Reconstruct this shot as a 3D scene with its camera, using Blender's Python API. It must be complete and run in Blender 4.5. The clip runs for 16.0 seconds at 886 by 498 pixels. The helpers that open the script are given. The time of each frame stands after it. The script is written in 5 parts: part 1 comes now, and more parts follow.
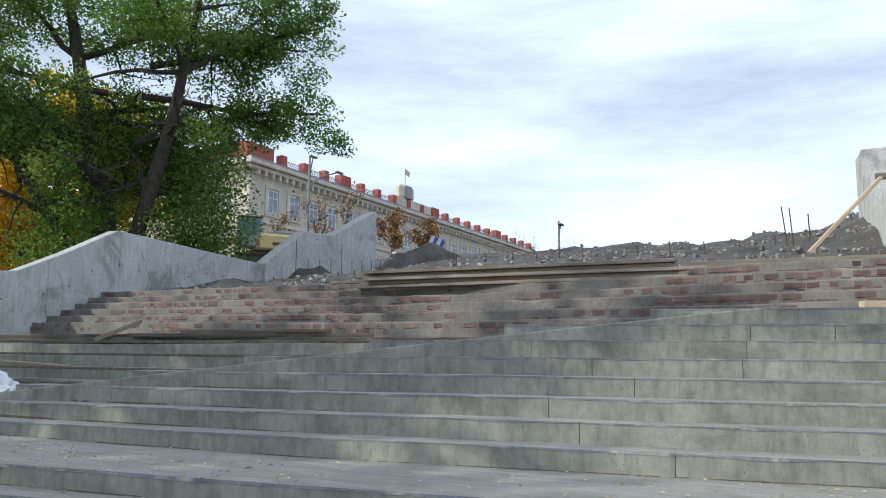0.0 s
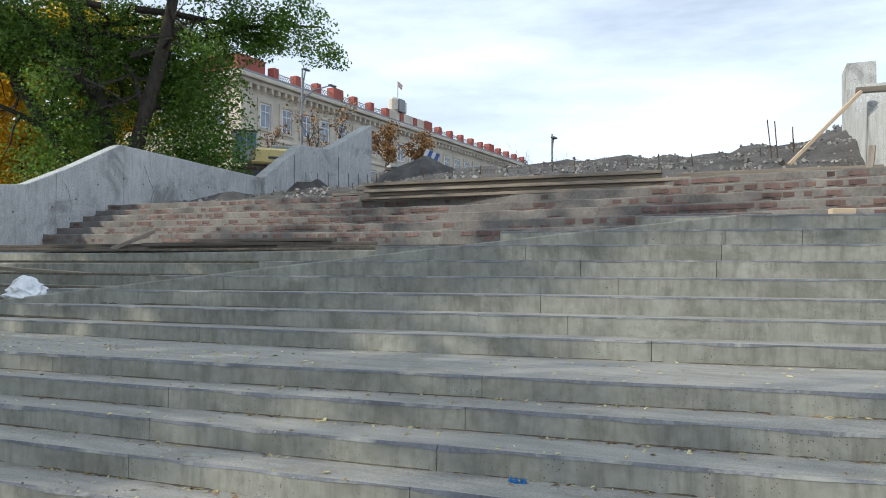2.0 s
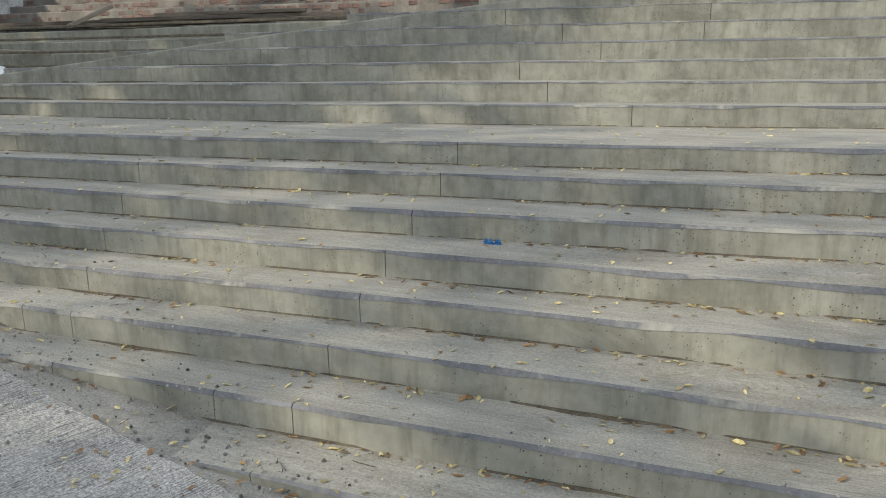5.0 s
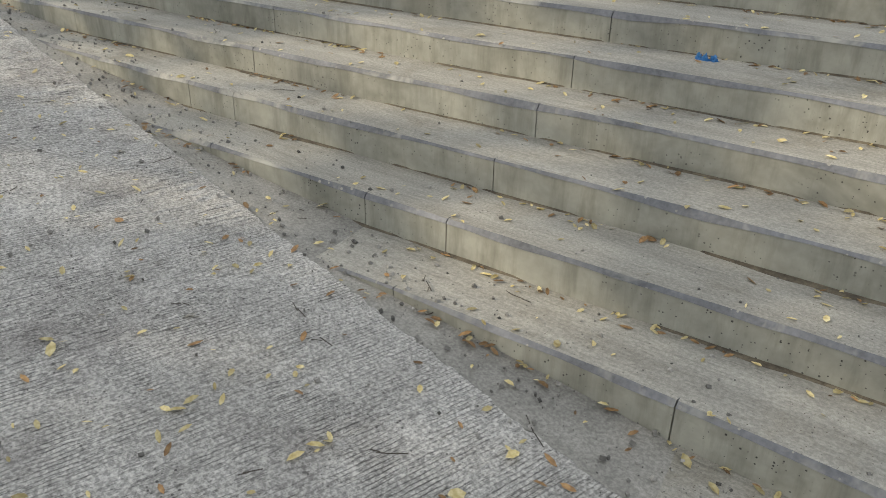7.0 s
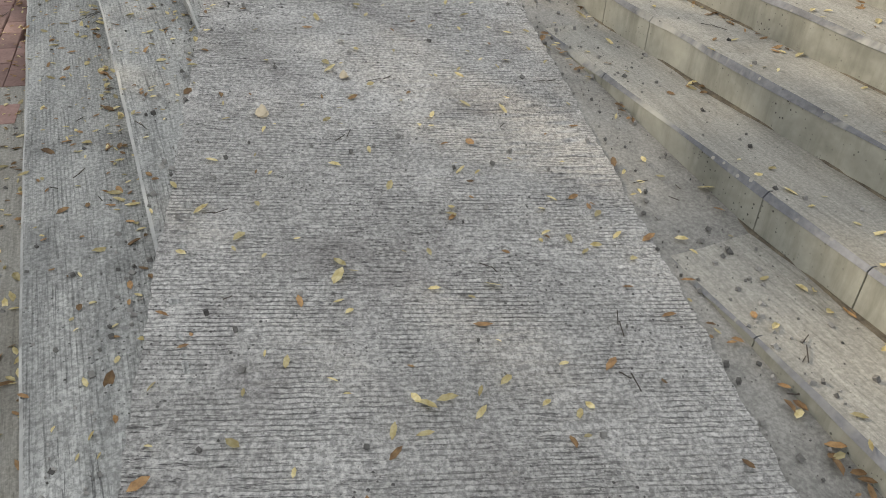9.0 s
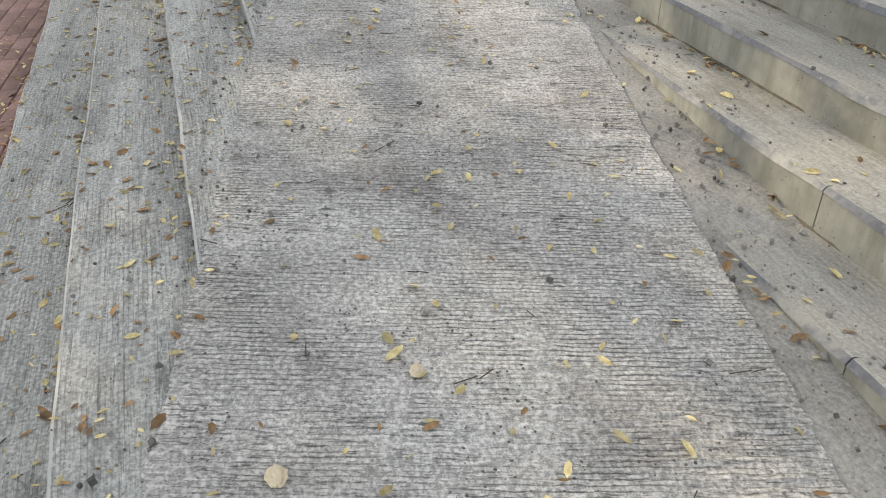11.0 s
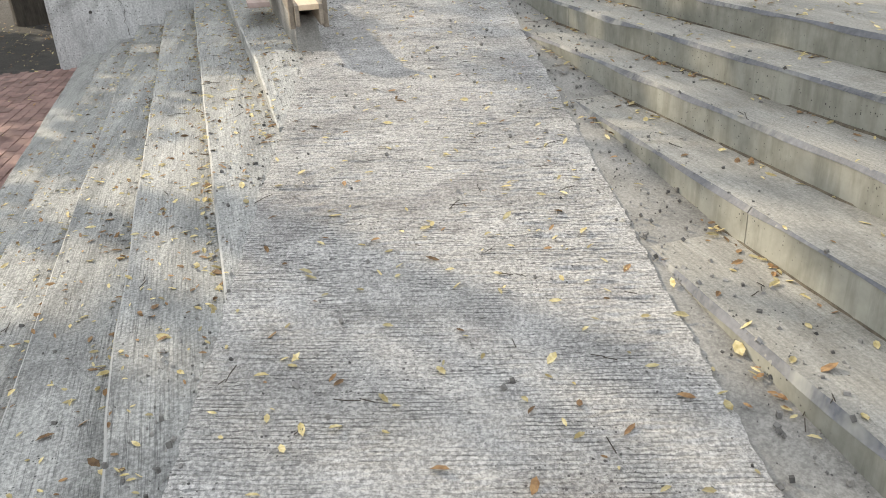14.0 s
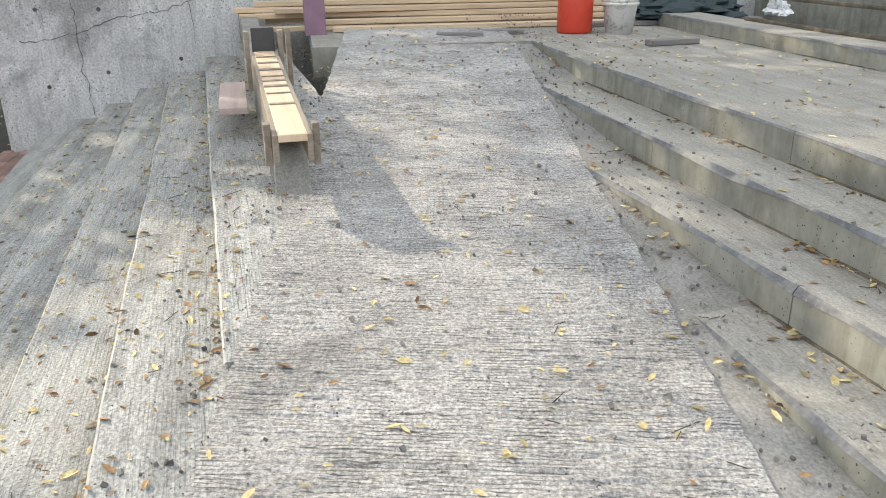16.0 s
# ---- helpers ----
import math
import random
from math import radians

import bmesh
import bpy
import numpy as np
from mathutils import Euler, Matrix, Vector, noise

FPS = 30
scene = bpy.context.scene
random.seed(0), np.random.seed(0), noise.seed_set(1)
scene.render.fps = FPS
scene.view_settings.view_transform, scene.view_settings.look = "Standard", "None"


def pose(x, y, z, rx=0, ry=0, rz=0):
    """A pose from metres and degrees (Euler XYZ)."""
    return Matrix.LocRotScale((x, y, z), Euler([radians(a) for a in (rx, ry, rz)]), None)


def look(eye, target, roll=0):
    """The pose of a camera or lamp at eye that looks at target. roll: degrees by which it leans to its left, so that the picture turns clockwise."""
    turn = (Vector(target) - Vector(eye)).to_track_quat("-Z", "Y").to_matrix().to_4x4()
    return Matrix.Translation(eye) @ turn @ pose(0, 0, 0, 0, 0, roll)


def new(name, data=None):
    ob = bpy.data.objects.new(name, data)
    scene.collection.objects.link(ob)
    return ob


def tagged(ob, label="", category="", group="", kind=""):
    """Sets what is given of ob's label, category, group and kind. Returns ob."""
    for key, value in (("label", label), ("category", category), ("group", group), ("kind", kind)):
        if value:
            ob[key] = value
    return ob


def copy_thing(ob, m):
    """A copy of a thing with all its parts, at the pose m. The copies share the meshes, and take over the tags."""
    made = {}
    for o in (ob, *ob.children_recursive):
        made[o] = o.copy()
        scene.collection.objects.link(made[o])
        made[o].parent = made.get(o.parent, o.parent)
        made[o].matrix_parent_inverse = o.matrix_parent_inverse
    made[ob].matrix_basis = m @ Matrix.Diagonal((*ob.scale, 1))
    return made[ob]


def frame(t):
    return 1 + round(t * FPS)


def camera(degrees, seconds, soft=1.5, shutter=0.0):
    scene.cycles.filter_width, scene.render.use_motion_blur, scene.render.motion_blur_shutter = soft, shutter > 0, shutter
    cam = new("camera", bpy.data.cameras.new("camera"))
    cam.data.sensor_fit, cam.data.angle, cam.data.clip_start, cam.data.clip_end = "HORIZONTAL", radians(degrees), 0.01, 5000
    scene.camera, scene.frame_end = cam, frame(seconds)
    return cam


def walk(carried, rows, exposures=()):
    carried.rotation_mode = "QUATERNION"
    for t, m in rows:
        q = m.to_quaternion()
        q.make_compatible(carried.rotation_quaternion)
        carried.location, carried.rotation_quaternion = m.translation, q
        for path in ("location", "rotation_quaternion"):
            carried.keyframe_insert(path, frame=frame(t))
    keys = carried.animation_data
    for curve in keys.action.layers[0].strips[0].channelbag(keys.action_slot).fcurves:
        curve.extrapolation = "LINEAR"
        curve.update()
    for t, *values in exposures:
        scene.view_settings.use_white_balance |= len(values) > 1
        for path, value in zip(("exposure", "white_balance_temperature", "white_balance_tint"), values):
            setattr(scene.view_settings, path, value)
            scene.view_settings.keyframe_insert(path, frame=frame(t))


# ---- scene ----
cam = camera(58.78, 16.0, soft=1.0)
# seconds, place, yaw to the left of +y, pitch up, lean to the left
PATH = [
    (0.0, 2.034, -4.270, 0.827, 27.42, 7.65, 0.53),
    (0.2, 2.190, -4.700, 0.796, 27.00, 7.50, 0.42),
    (0.5, 2.247, -4.841, 0.787, 26.85, 6.74, 0.38),
    (1.0, 2.239, -4.847, 0.771, 26.81, 4.99, 0.30),
    (1.5, 2.242, -4.852, 0.751, 26.88, 3.14, 0.20),
    (2.0, 2.235, -4.844, 0.726, 26.84, 1.41, 0.30),
    (2.5, 2.227, -4.829, 0.707, 26.44, -0.78, 0.21),
    (3.0, 2.222, -4.807, 0.684, 26.09, -3.30, -0.12),
    (3.5, 2.218, -4.787, 0.657, 26.11, -5.81, -0.42),
    (3.7, 2.216, -4.780, 0.643, 26.12, -6.82, -0.47),
    (5.8, 2.247, -4.620, 0.545, 26.80, -18.84, -0.75),
    (6.0, 2.226, -4.593, 0.519, 28.39, -19.90, -0.84),
    (6.5, 2.110, -4.446, 0.450, 33.73, -23.55, 0.08),
    (7.0, 2.005, -4.289, 0.397, 39.40, -27.16, 1.18),
    (7.5, 1.945, -4.148, 0.362, 47.40, -30.11, 2.79),
    (8.0, 1.905, -3.997, 0.344, 58.19, -32.75, 3.66),
    (8.2, 1.859, -3.956, 0.336, 61.63, -33.62, 3.93),
    (10.3, 0.621, -3.551, 0.269, 77.39, -33.48, 0.40),
    (10.5, 0.447, -3.530, 0.277, 77.57, -33.50, 0.27),
    (11.0, 0.058, -3.502, 0.355, 77.59, -32.89, 0.01),
    (11.5, -0.345, -3.418, 0.385, 77.67, -31.71, -0.46),
    (12.0, -0.708, -3.349, 0.432, 77.81, -30.67, -0.66),
    (12.5, -1.141, -3.316, 0.498, 78.02, -28.63, -1.19),
    (13.0, -1.534, -3.228, 0.541, 78.85, -26.97, -1.98),
    (13.5, -1.926, -3.105, 0.618, 79.85, -25.77, -2.61),
    (14.0, -2.376, -3.039, 0.651, 80.46, -24.78, -3.01),
    (14.5, -2.787, -3.009, 0.690, 80.17, -23.52, -1.70),
    (15.0, -3.252, -2.943, 0.718, 80.15, -22.72, -1.49),
    (15.5, -3.695, -2.902, 0.730, 80.22, -22.04, -1.15),
    (16.0, -4.129, -2.884, 0.770, 80.06, -21.03, -0.68),
]


def eye_pose(x, y, z, yaw, pitch, lean):
    a, p = radians(yaw), radians(pitch)
    way = Vector((-math.sin(a) * math.cos(p), math.cos(a) * math.cos(p), math.sin(p)))
    return look((x, y, z), Vector((x, y, z)) + way, lean)


EXPOSURES = [(0.0, -0.66, 5950, 6), (3.5, -0.6, 6350, 6), (7.0, -0.47, 7200, 8), (8.2, -0.5, 7250, 9), (10.5, -0.26, 7150, 10), (13.5, -0.05, 7100, 10), (16.0, 0.12, 6950, 10)]
walk(cam, [(t, eye_pose(*row)) for t, *row in PATH], EXPOSURES)

# ---- world, sun ----
SUN_AZ = math.atan2(-0.66, -0.75)
SUN_EL = radians(28)
world = bpy.data.worlds.new("sky")
scene.world = world
world.use_nodes = True
wn = world.node_tree
wn.nodes.clear()
w_out = wn.nodes.new("ShaderNodeOutputWorld")
w_bg = wn.nodes.new("ShaderNodeBackground")
w_sky = wn.nodes.new("ShaderNodeTexSky")
w_sky.sky_type = "NISHITA"
w_sky.sun_disc = False
w_sky.sun_elevation = SUN_EL
w_sky.sun_rotation = math.pi / 2 - SUN_AZ
w_sky.air_density, w_sky.dust_density, w_sky.ozone_density = 1.0, 1.6, 1.0
w_bg.inputs["Strength"].default_value = 0.14
# thin high cloud over the whole sky
w_tc = wn.nodes.new("ShaderNodeTexCoord")
w_map = wn.nodes.new("ShaderNodeMapping")
w_map.inputs["Scale"].default_value = (1.0, 1.0, 4.6)
w_noise = wn.nodes.new("ShaderNodeTexNoise")
w_noise.inputs["Scale"].default_value = 1.6
w_noise.inputs["Detail"].default_value = 7
w_noise.inputs["Roughness"].default_value = 0.6
w_ramp = wn.nodes.new("ShaderNodeValToRGB")
w_ramp.color_ramp.elements[0].position = 0.36
w_ramp.color_ramp.elements[1].position = 0.66
w_mix = wn.nodes.new("ShaderNodeMixRGB")
w_mix.inputs["Color2"].default_value = (12.9, 13.9, 15.6, 1)
wn.links.new(w_tc.outputs["Generated"], w_map.inputs["Vector"])
wn.links.new(w_map.outputs["Vector"], w_noise.inputs["Vector"])
wn.links.new(w_noise.outputs["Fac"], w_ramp.inputs["Fac"])
w_fac = wn.nodes.new("ShaderNodeMath")
w_fac.operation = "MULTIPLY_ADD"
w_fac.inputs[1].default_value = 0.55
w_fac.inputs[2].default_value = 0.42
wn.links.new(w_ramp.outputs["Color"], w_fac.inputs[0])
wn.links.new(w_fac.outputs[0], w_mix.inputs["Fac"])
wn.links.new(w_sky.outputs["Color"], w_mix.inputs["Color1"])
wn.links.new(w_mix.outputs["Color"], w_bg.inputs["Color"])
wn.links.new(w_bg.outputs["Background"], w_out.inputs["Surface"])

sun_data = bpy.data.lights.new("sun", "SUN")
sun_data.energy = 5.0
sun_data.angle = radians(0.55)
sun_data.color = (1.0, 0.9, 0.74)
sun_ob = new("sun", sun_data)
sun_dir = Vector((math.cos(SUN_AZ) * math.cos(SUN_EL), math.sin(SUN_AZ) * math.cos(SUN_EL), math.sin(SUN_EL)))
sun_ob.matrix_world = look(sun_dir * 60, (0, 0, 0))


# ---- materials ----
def material(name, dark, light, scale=3.0, rough=0.85, metal=0.0, fine=60.0, bump=0.3, stretch=(1, 1, 1), stain=None, stain_amount=0.5,
             stain_scale=0.8, island=0.0, speck=0.0, contrast=(0.35, 0.65), bump_depth=0.004):
    """Two scales of colour variation, stains with shapes of their own and a fine relief."""
    m = bpy.data.materials.new(name)
    m.use_nodes = True
    nt = m.node_tree
    bsdf = nt.nodes["Principled BSDF"]
    bsdf.inputs["Roughness"].default_value = rough
    bsdf.inputs["Metallic"].default_value = metal

    def node(kind, **values):
        n = nt.nodes.new(kind)
        for key, v in values.items():
            n.inputs[key].default_value = v
        return n
    tc = node("ShaderNodeTexCoord")
    mp = node("ShaderNodeMapping", Scale=stretch)
    nt.links.new(tc.outputs["Object"], mp.inputs["Vector"])
    n1 = node("ShaderNodeTexNoise", Scale=scale, Detail=6.0, Roughness=0.62)
    n2 = node("ShaderNodeTexNoise", Scale=fine, Detail=4.0, Roughness=0.6)
    for n in (n1, n2):
        nt.links.new(mp.outputs["Vector"], n.inputs["Vector"])
    add = node("ShaderNodeMath")
    add.operation = "MULTIPLY_ADD"
    add.inputs[1].default_value = 0.35
    nt.links.new(n2.outputs["Fac"], add.inputs[0])
    mul = node("ShaderNodeMath")
    mul.operation = "MULTIPLY"
    mul.inputs[1].default_value = 0.65
    nt.links.new(n1.outputs["Fac"], mul.inputs[0])
    nt.links.new(mul.outputs[0], add.inputs[2])
    ramp = node("ShaderNodeValToRGB")
    ramp.color_ramp.elements[0].position, ramp.color_ramp.elements[1].position = contrast
    ramp.color_ramp.elements[0].color = (*dark, 1)
    ramp.color_ramp.elements[1].color = (*light, 1)
    nt.links.new(add.outputs[0], ramp.inputs["Fac"])
    colour = ramp.outputs["Color"]
    if stain:
        n3 = node("ShaderNodeTexNoise", Scale=stain_scale, Detail=5.0, Roughness=0.7, Distortion=0.6)
        nt.links.new(tc.outputs["Object"], n3.inputs["Vector"])
        r3 = node("ShaderNodeValToRGB")
        r3.color_ramp.elements[0].position, r3.color_ramp.elements[1].position = 0.52, 0.68
        r3.color_ramp.elements[0].color = (0, 0, 0, 1)
        r3.color_ramp.elements[1].color = (stain_amount,) * 3 + (1,)
        nt.links.new(n3.outputs["Fac"], r3.inputs["Fac"])
        mx = node("ShaderNodeMixRGB", Color2=(*stain, 1))
        nt.links.new(r3.outputs["Color"], mx.inputs["Fac"])
        nt.links.new(colour, mx.inputs["Color1"])
        colour = mx.outputs["Color"]
    if speck:
        vor = node("ShaderNodeTexVoronoi", Scale=70.0)
        nt.links.new(tc.outputs["Object"], vor.inputs["Vector"])
        r4 = node("ShaderNodeValToRGB")
        r4.color_ramp.elements[0].position, r4.color_ramp.elements[1].position = 0.08, 0.16
        r4.color_ramp.elements[0].color = (speck, speck, speck, 1)
        r4.color_ramp.elements[1].color = (0, 0, 0, 1)
        nt.links.new(vor.outputs["Distance"], r4.inputs["Fac"])
        mx = node("ShaderNodeMixRGB", Color2=(0.05, 0.045, 0.04, 1))
        nt.links.new(r4.outputs["Color"], mx.inputs["Fac"])
        nt.links.new(colour, mx.inputs["Color1"])
        colour = mx.outputs["Color"]
    if island:
        if island > 1:
            info = node("ShaderNodeNewGeometry").outputs["Random Per Island"]
        else:
            info = node("ShaderNodeObjectInfo").outputs["Random"]
        hsv = node("ShaderNodeHueSaturation")
        mr = node("ShaderNodeMapRange")
        mr.inputs["To Min"].default_value = 1 - (island % 1)
        mr.inputs["To Max"].default_value = 1 + (island % 1)
        nt.links.new(info, mr.inputs["Value"])
        nt.links.new(mr.outputs["Result"], hsv.inputs["Value"])
        nt.links.new(colour, hsv.inputs["Color"])
        colour = hsv.outputs["Color"]
    nt.links.new(colour, bsdf.inputs["Base Color"])
    bp = node("ShaderNodeBump", Strength=bump, Distance=bump_depth)
    nt.links.new(add.outputs[0], bp.inputs["Height"])
    nt.links.new(bp.outputs["Normal"], bsdf.inputs["Normal"])
    return m


CONCRETE = material("concrete", (0.21, 0.208, 0.178), (0.37, 0.365, 0.315), 1.7, 0.88, fine=14, bump=0.25, stain=(0.13, 0.13, 0.105), stain_amount=0.7, stain_scale=1.3)
CONCRETE_WALL = material("concrete_wall", (0.44, 0.44, 0.43), (0.64, 0.64, 0.625), 1.3, 0.9, fine=40, bump=0.5, stain=(0.22, 0.22, 0.21), stain_amount=0.75, stain_scale=1.1, speck=0.7)
CONCRETE_TREAD = material("concrete_tread", (0.25, 0.24, 0.212), (0.4, 0.385, 0.345), 3.0, 0.92, fine=40, bump=0.3, stretch=(0.35, 3.0, 1), stain=(0.19, 0.17, 0.13), stain_amount=0.55, stain_scale=1.7, speck=0.35)
NOSING = material("nosing", (0.075, 0.078, 0.088), (0.2, 0.205, 0.222), 3.5, 0.7, fine=50, bump=0.4, stain=(0.34, 0.335, 0.3), stain_amount=0.95, stain_scale=2.2)
EDGE = material("worn_edge", (0.3, 0.305, 0.3), (0.5, 0.5, 0.485), 5.0, 0.85, fine=50, bump=0.5, stain=(0.2, 0.2, 0.19), stain_amount=0.9, stain_scale=4.0)
GRIT = material("gritty_mortar", (0.17, 0.165, 0.152), (0.32, 0.31, 0.285), 3.0, 0.95, fine=60, bump=0.6, stain=(0.38, 0.36, 0.33), stain_amount=0.5, stain_scale=2.2, bump_depth=0.006, speck=0.4)
RAMP_MAT = material("ramp_concrete", (0.4, 0.39, 0.37), (0.6, 0.585, 0.56), 1.8, 0.92, fine=60, bump=0.35, stretch=(1.6, 0.8, 1), contrast=(0.4, 0.62), stain=(0.22, 0.2, 0.195), stain_amount=0.5, stain_scale=1.6, bump_depth=0.008, speck=0.6)
MORTAR = material("mortar", (0.25, 0.255, 0.245), (0.52, 0.52, 0.495), 2.0, 0.92, fine=22, bump=0.6, stretch=(0.25, 4.0, 1), stain=(0.15, 0.15, 0.145), stain_amount=0.5, stain_scale=1.8, bump_depth=0.008, speck=0.4)
BRICK = material("brick", (0.08, 0.05, 0.045), (0.22, 0.145, 0.125), 4.0, 0.9, fine=60, bump=0.5, stain=(0.12, 0.09, 0.08), island=0.25)
PAVER = material("paver", (0.17, 0.1, 0.088), (0.32, 0.205, 0.178), 4.0, 0.9, fine=60, bump=0.5, island=0.25)
DIRT = material("dirt", (0.035, 0.032, 0.03), (0.13, 0.118, 0.108), 1.5, 0.95, fine=25, bump=1.0, bump_depth=0.05)
WOOD = material("timber", (0.15, 0.125, 0.1), (0.33, 0.28, 0.22), 3.0, 0.8, fine=30, bump=0.4, stretch=(0.4, 6, 6), island=0.2)
PINE = material("pine", (0.46, 0.34, 0.22), (0.66, 0.52, 0.37), 3.0, 0.7, fine=30, bump=0.3, stretch=(0.4, 6, 6), island=0.12)
BARK = material("bark", (0.03, 0.025, 0.02), (0.09, 0.075, 0.06), 6.0, 0.95, fine=30, bump=1.0, stretch=(2, 2, 0.5), bump_depth=0.03)
LEAF = material("leaf_green", (0.065, 0.155, 0.024), (0.24, 0.36, 0.06), 0.5, 0.6, island=1.45)
LEAF_YELLOW = material("leaf_yellow", (0.6, 0.4, 0.02), (0.82, 0.62, 0.07), 0.5, 0.6, island=1.3)
LEAF_RUST = material("leaf_rust", (0.2, 0.1, 0.03), (0.4, 0.22, 0.08), 0.5, 0.7, island=1.3)
FALLEN = material("leaf_fallen", (0.4, 0.31, 0.12), (0.66, 0.58, 0.34), 30, 0.7, island=1.4)
PLASTER = material("plaster", (0.5, 0.44, 0.35), (0.7, 0.63, 0.52), 0.4, 0.9, fine=8, bump=0.2, stain=(0.33, 0.3, 0.25), stain_scale=0.15)
RED_BRICK = material("red_parapet", (0.3, 0.08, 0.06), (0.42, 0.13, 0.1), 1.0, 0.9, fine=10)


def leafy(m, amount=0.52):
    """Lets light pass through thin leaves."""
    nt = m.node_tree
    bsdf, out = nt.nodes["Principled BSDF"], nt.nodes["Material Output"]
    tr, mx = nt.nodes.new("ShaderNodeBsdfTranslucent"), nt.nodes.new("ShaderNodeMixShader")
    mx.inputs["Fac"].default_value = amount
    nt.links.new(bsdf.inputs["Base Color"].links[0].from_socket, tr.inputs["Color"])
    nt.links.new(bsdf.outputs[0], mx.inputs[1])
    nt.links.new(tr.outputs[0], mx.inputs[2])
    nt.links.new(mx.outputs[0], out.inputs["Surface"])


def streaks(m, colour, amount=0.55):
    """Run-off streaks down upright faces, with drips of their own shape."""
    nt = m.node_tree
    bsdf = nt.nodes["Principled BSDF"]
    tc, mp = nt.nodes.new("ShaderNodeTexCoord"), nt.nodes.new("ShaderNodeMapping")
    mp.inputs["Scale"].default_value = (13.0, 13.0, 1.9)
    nz, rp, mx = nt.nodes.new("ShaderNodeTexNoise"), nt.nodes.new("ShaderNodeValToRGB"), nt.nodes.new("ShaderNodeMixRGB")
    nz.inputs["Scale"].default_value, nz.inputs["Detail"].default_value = 1.0, 9.0
    nz.inputs["Roughness"].default_value = 0.68
    rp.color_ramp.elements[0].position, rp.color_ramp.elements[1].position = 0.47, 0.66
    rp.color_ramp.elements[0].color, rp.color_ramp.elements[1].color = (0, 0, 0, 1), (amount, amount, amount, 1)
    mx.inputs["Color2"].default_value = (*colour, 1)
    nt.links.new(tc.outputs["Object"], mp.inputs["Vector"])
    nt.links.new(mp.outputs["Vector"], nz.inputs["Vector"])
    nt.links.new(nz.outputs["Fac"], rp.inputs["Fac"])
    nt.links.new(rp.outputs["Color"], mx.inputs["Fac"])
    nt.links.new(bsdf.inputs["Base Color"].links[0].from_socket, mx.inputs["Color1"])
    nt.links.new(mx.outputs["Color"], bsdf.inputs["Base Color"])


def broomed(m, scale, colour, amount, low=0.36, high=0.5, turn=0.0, lift=0.012):
    """Broom grooves: narrow, broken, parallel, painted dark with shade and grime, and their relief."""
    nt = m.node_tree
    bsdf = nt.nodes["Principled BSDF"]
    tc, mp = nt.nodes.new("ShaderNodeTexCoord"), nt.nodes.new("ShaderNodeMapping")
    mp.inputs["Scale"].default_value = scale
    rot = nt.nodes.new("ShaderNodeMapping")
    rot.inputs["Rotation"].default_value = (0, 0, turn)
    nz, rp, mx = nt.nodes.new("ShaderNodeTexNoise"), nt.nodes.new("ShaderNodeValToRGB"), nt.nodes.new("ShaderNodeMixRGB")
    nz.inputs["Scale"].default_value, nz.inputs["Detail"].default_value, nz.inputs["Roughness"].default_value = 1.0, 5.0, 0.78
    nz.inputs["Distortion"].default_value = 0.7
    big, bmap = nt.nodes.new("ShaderNodeTexNoise"), nt.nodes.new("ShaderNodeMapRange")
    big.inputs["Scale"].default_value, big.inputs["Detail"].default_value = 1.7, 4.0
    bmap.inputs["From Min"].default_value, bmap.inputs["From Max"].default_value = 0.35, 0.65
    bmap.inputs["To Min"].default_value, bmap.inputs["To Max"].default_value = 0.25, 1.0
    rp.color_ramp.elements[0].position, rp.color_ramp.elements[1].position = low, high
    rp.color_ramp.elements[0].color, rp.color_ramp.elements[1].color = (amount, amount, amount, 1), (0, 0, 0, 1)
    mul = nt.nodes.new("ShaderNodeMath")
    mul.operation = "MULTIPLY"
    mx.inputs["Color2"].default_value = (*colour, 1)
    nt.links.new(tc.outputs["Object"], rot.inputs["Vector"])
    nt.links.new(rot.outputs["Vector"], mp.inputs["Vector"])
    nt.links.new(mp.outputs["Vector"], nz.inputs["Vector"])
    nt.links.new(tc.outputs["Object"], big.inputs["Vector"])
    nt.links.new(big.outputs["Fac"], bmap.inputs["Value"])
    nt.links.new(nz.outputs["Fac"], rp.inputs["Fac"])
    nt.links.new(rp.outputs["Color"], mul.inputs[0])
    nt.links.new(bmap.outputs["Result"], mul.inputs[1])
    nt.links.new(mul.outputs[0], mx.inputs["Fac"])
    nt.links.new(bsdf.inputs["Base Color"].links[0].from_socket, mx.inputs["Color1"])
    nt.links.new(mx.outputs["Color"], bsdf.inputs["Base Color"])
    bp = nt.nodes.new("ShaderNodeBump")
    bp.inputs["Strength"].default_value, bp.inputs["Distance"].default_value = 1.0, lift
    nt.links.new(nz.outputs["Fac"], bp.inputs["Height"])
    nt.links.new(bsdf.inputs["Normal"].links[0].from_socket, bp.inputs["Normal"])
    nt.links.new(bp.outputs["Normal"], bsdf.inputs["Normal"])


broomed(RAMP_MAT, (110.0, 13.0, 1.0), (0.08, 0.075, 0.072), 0.95, 0.4, 0.45, 0.2, 0.009)
broomed(MORTAR, (2.6, 95.0, 1.0), (0.1, 0.1, 0.097), 0.8, 0.385, 0.44, -0.105, 0.006)
broomed(CONCRETE_TREAD, (3.0, 70.0, 1.0), (0.13, 0.12, 0.1), 0.5, 0.37, 0.46, -0.1, 0.005)


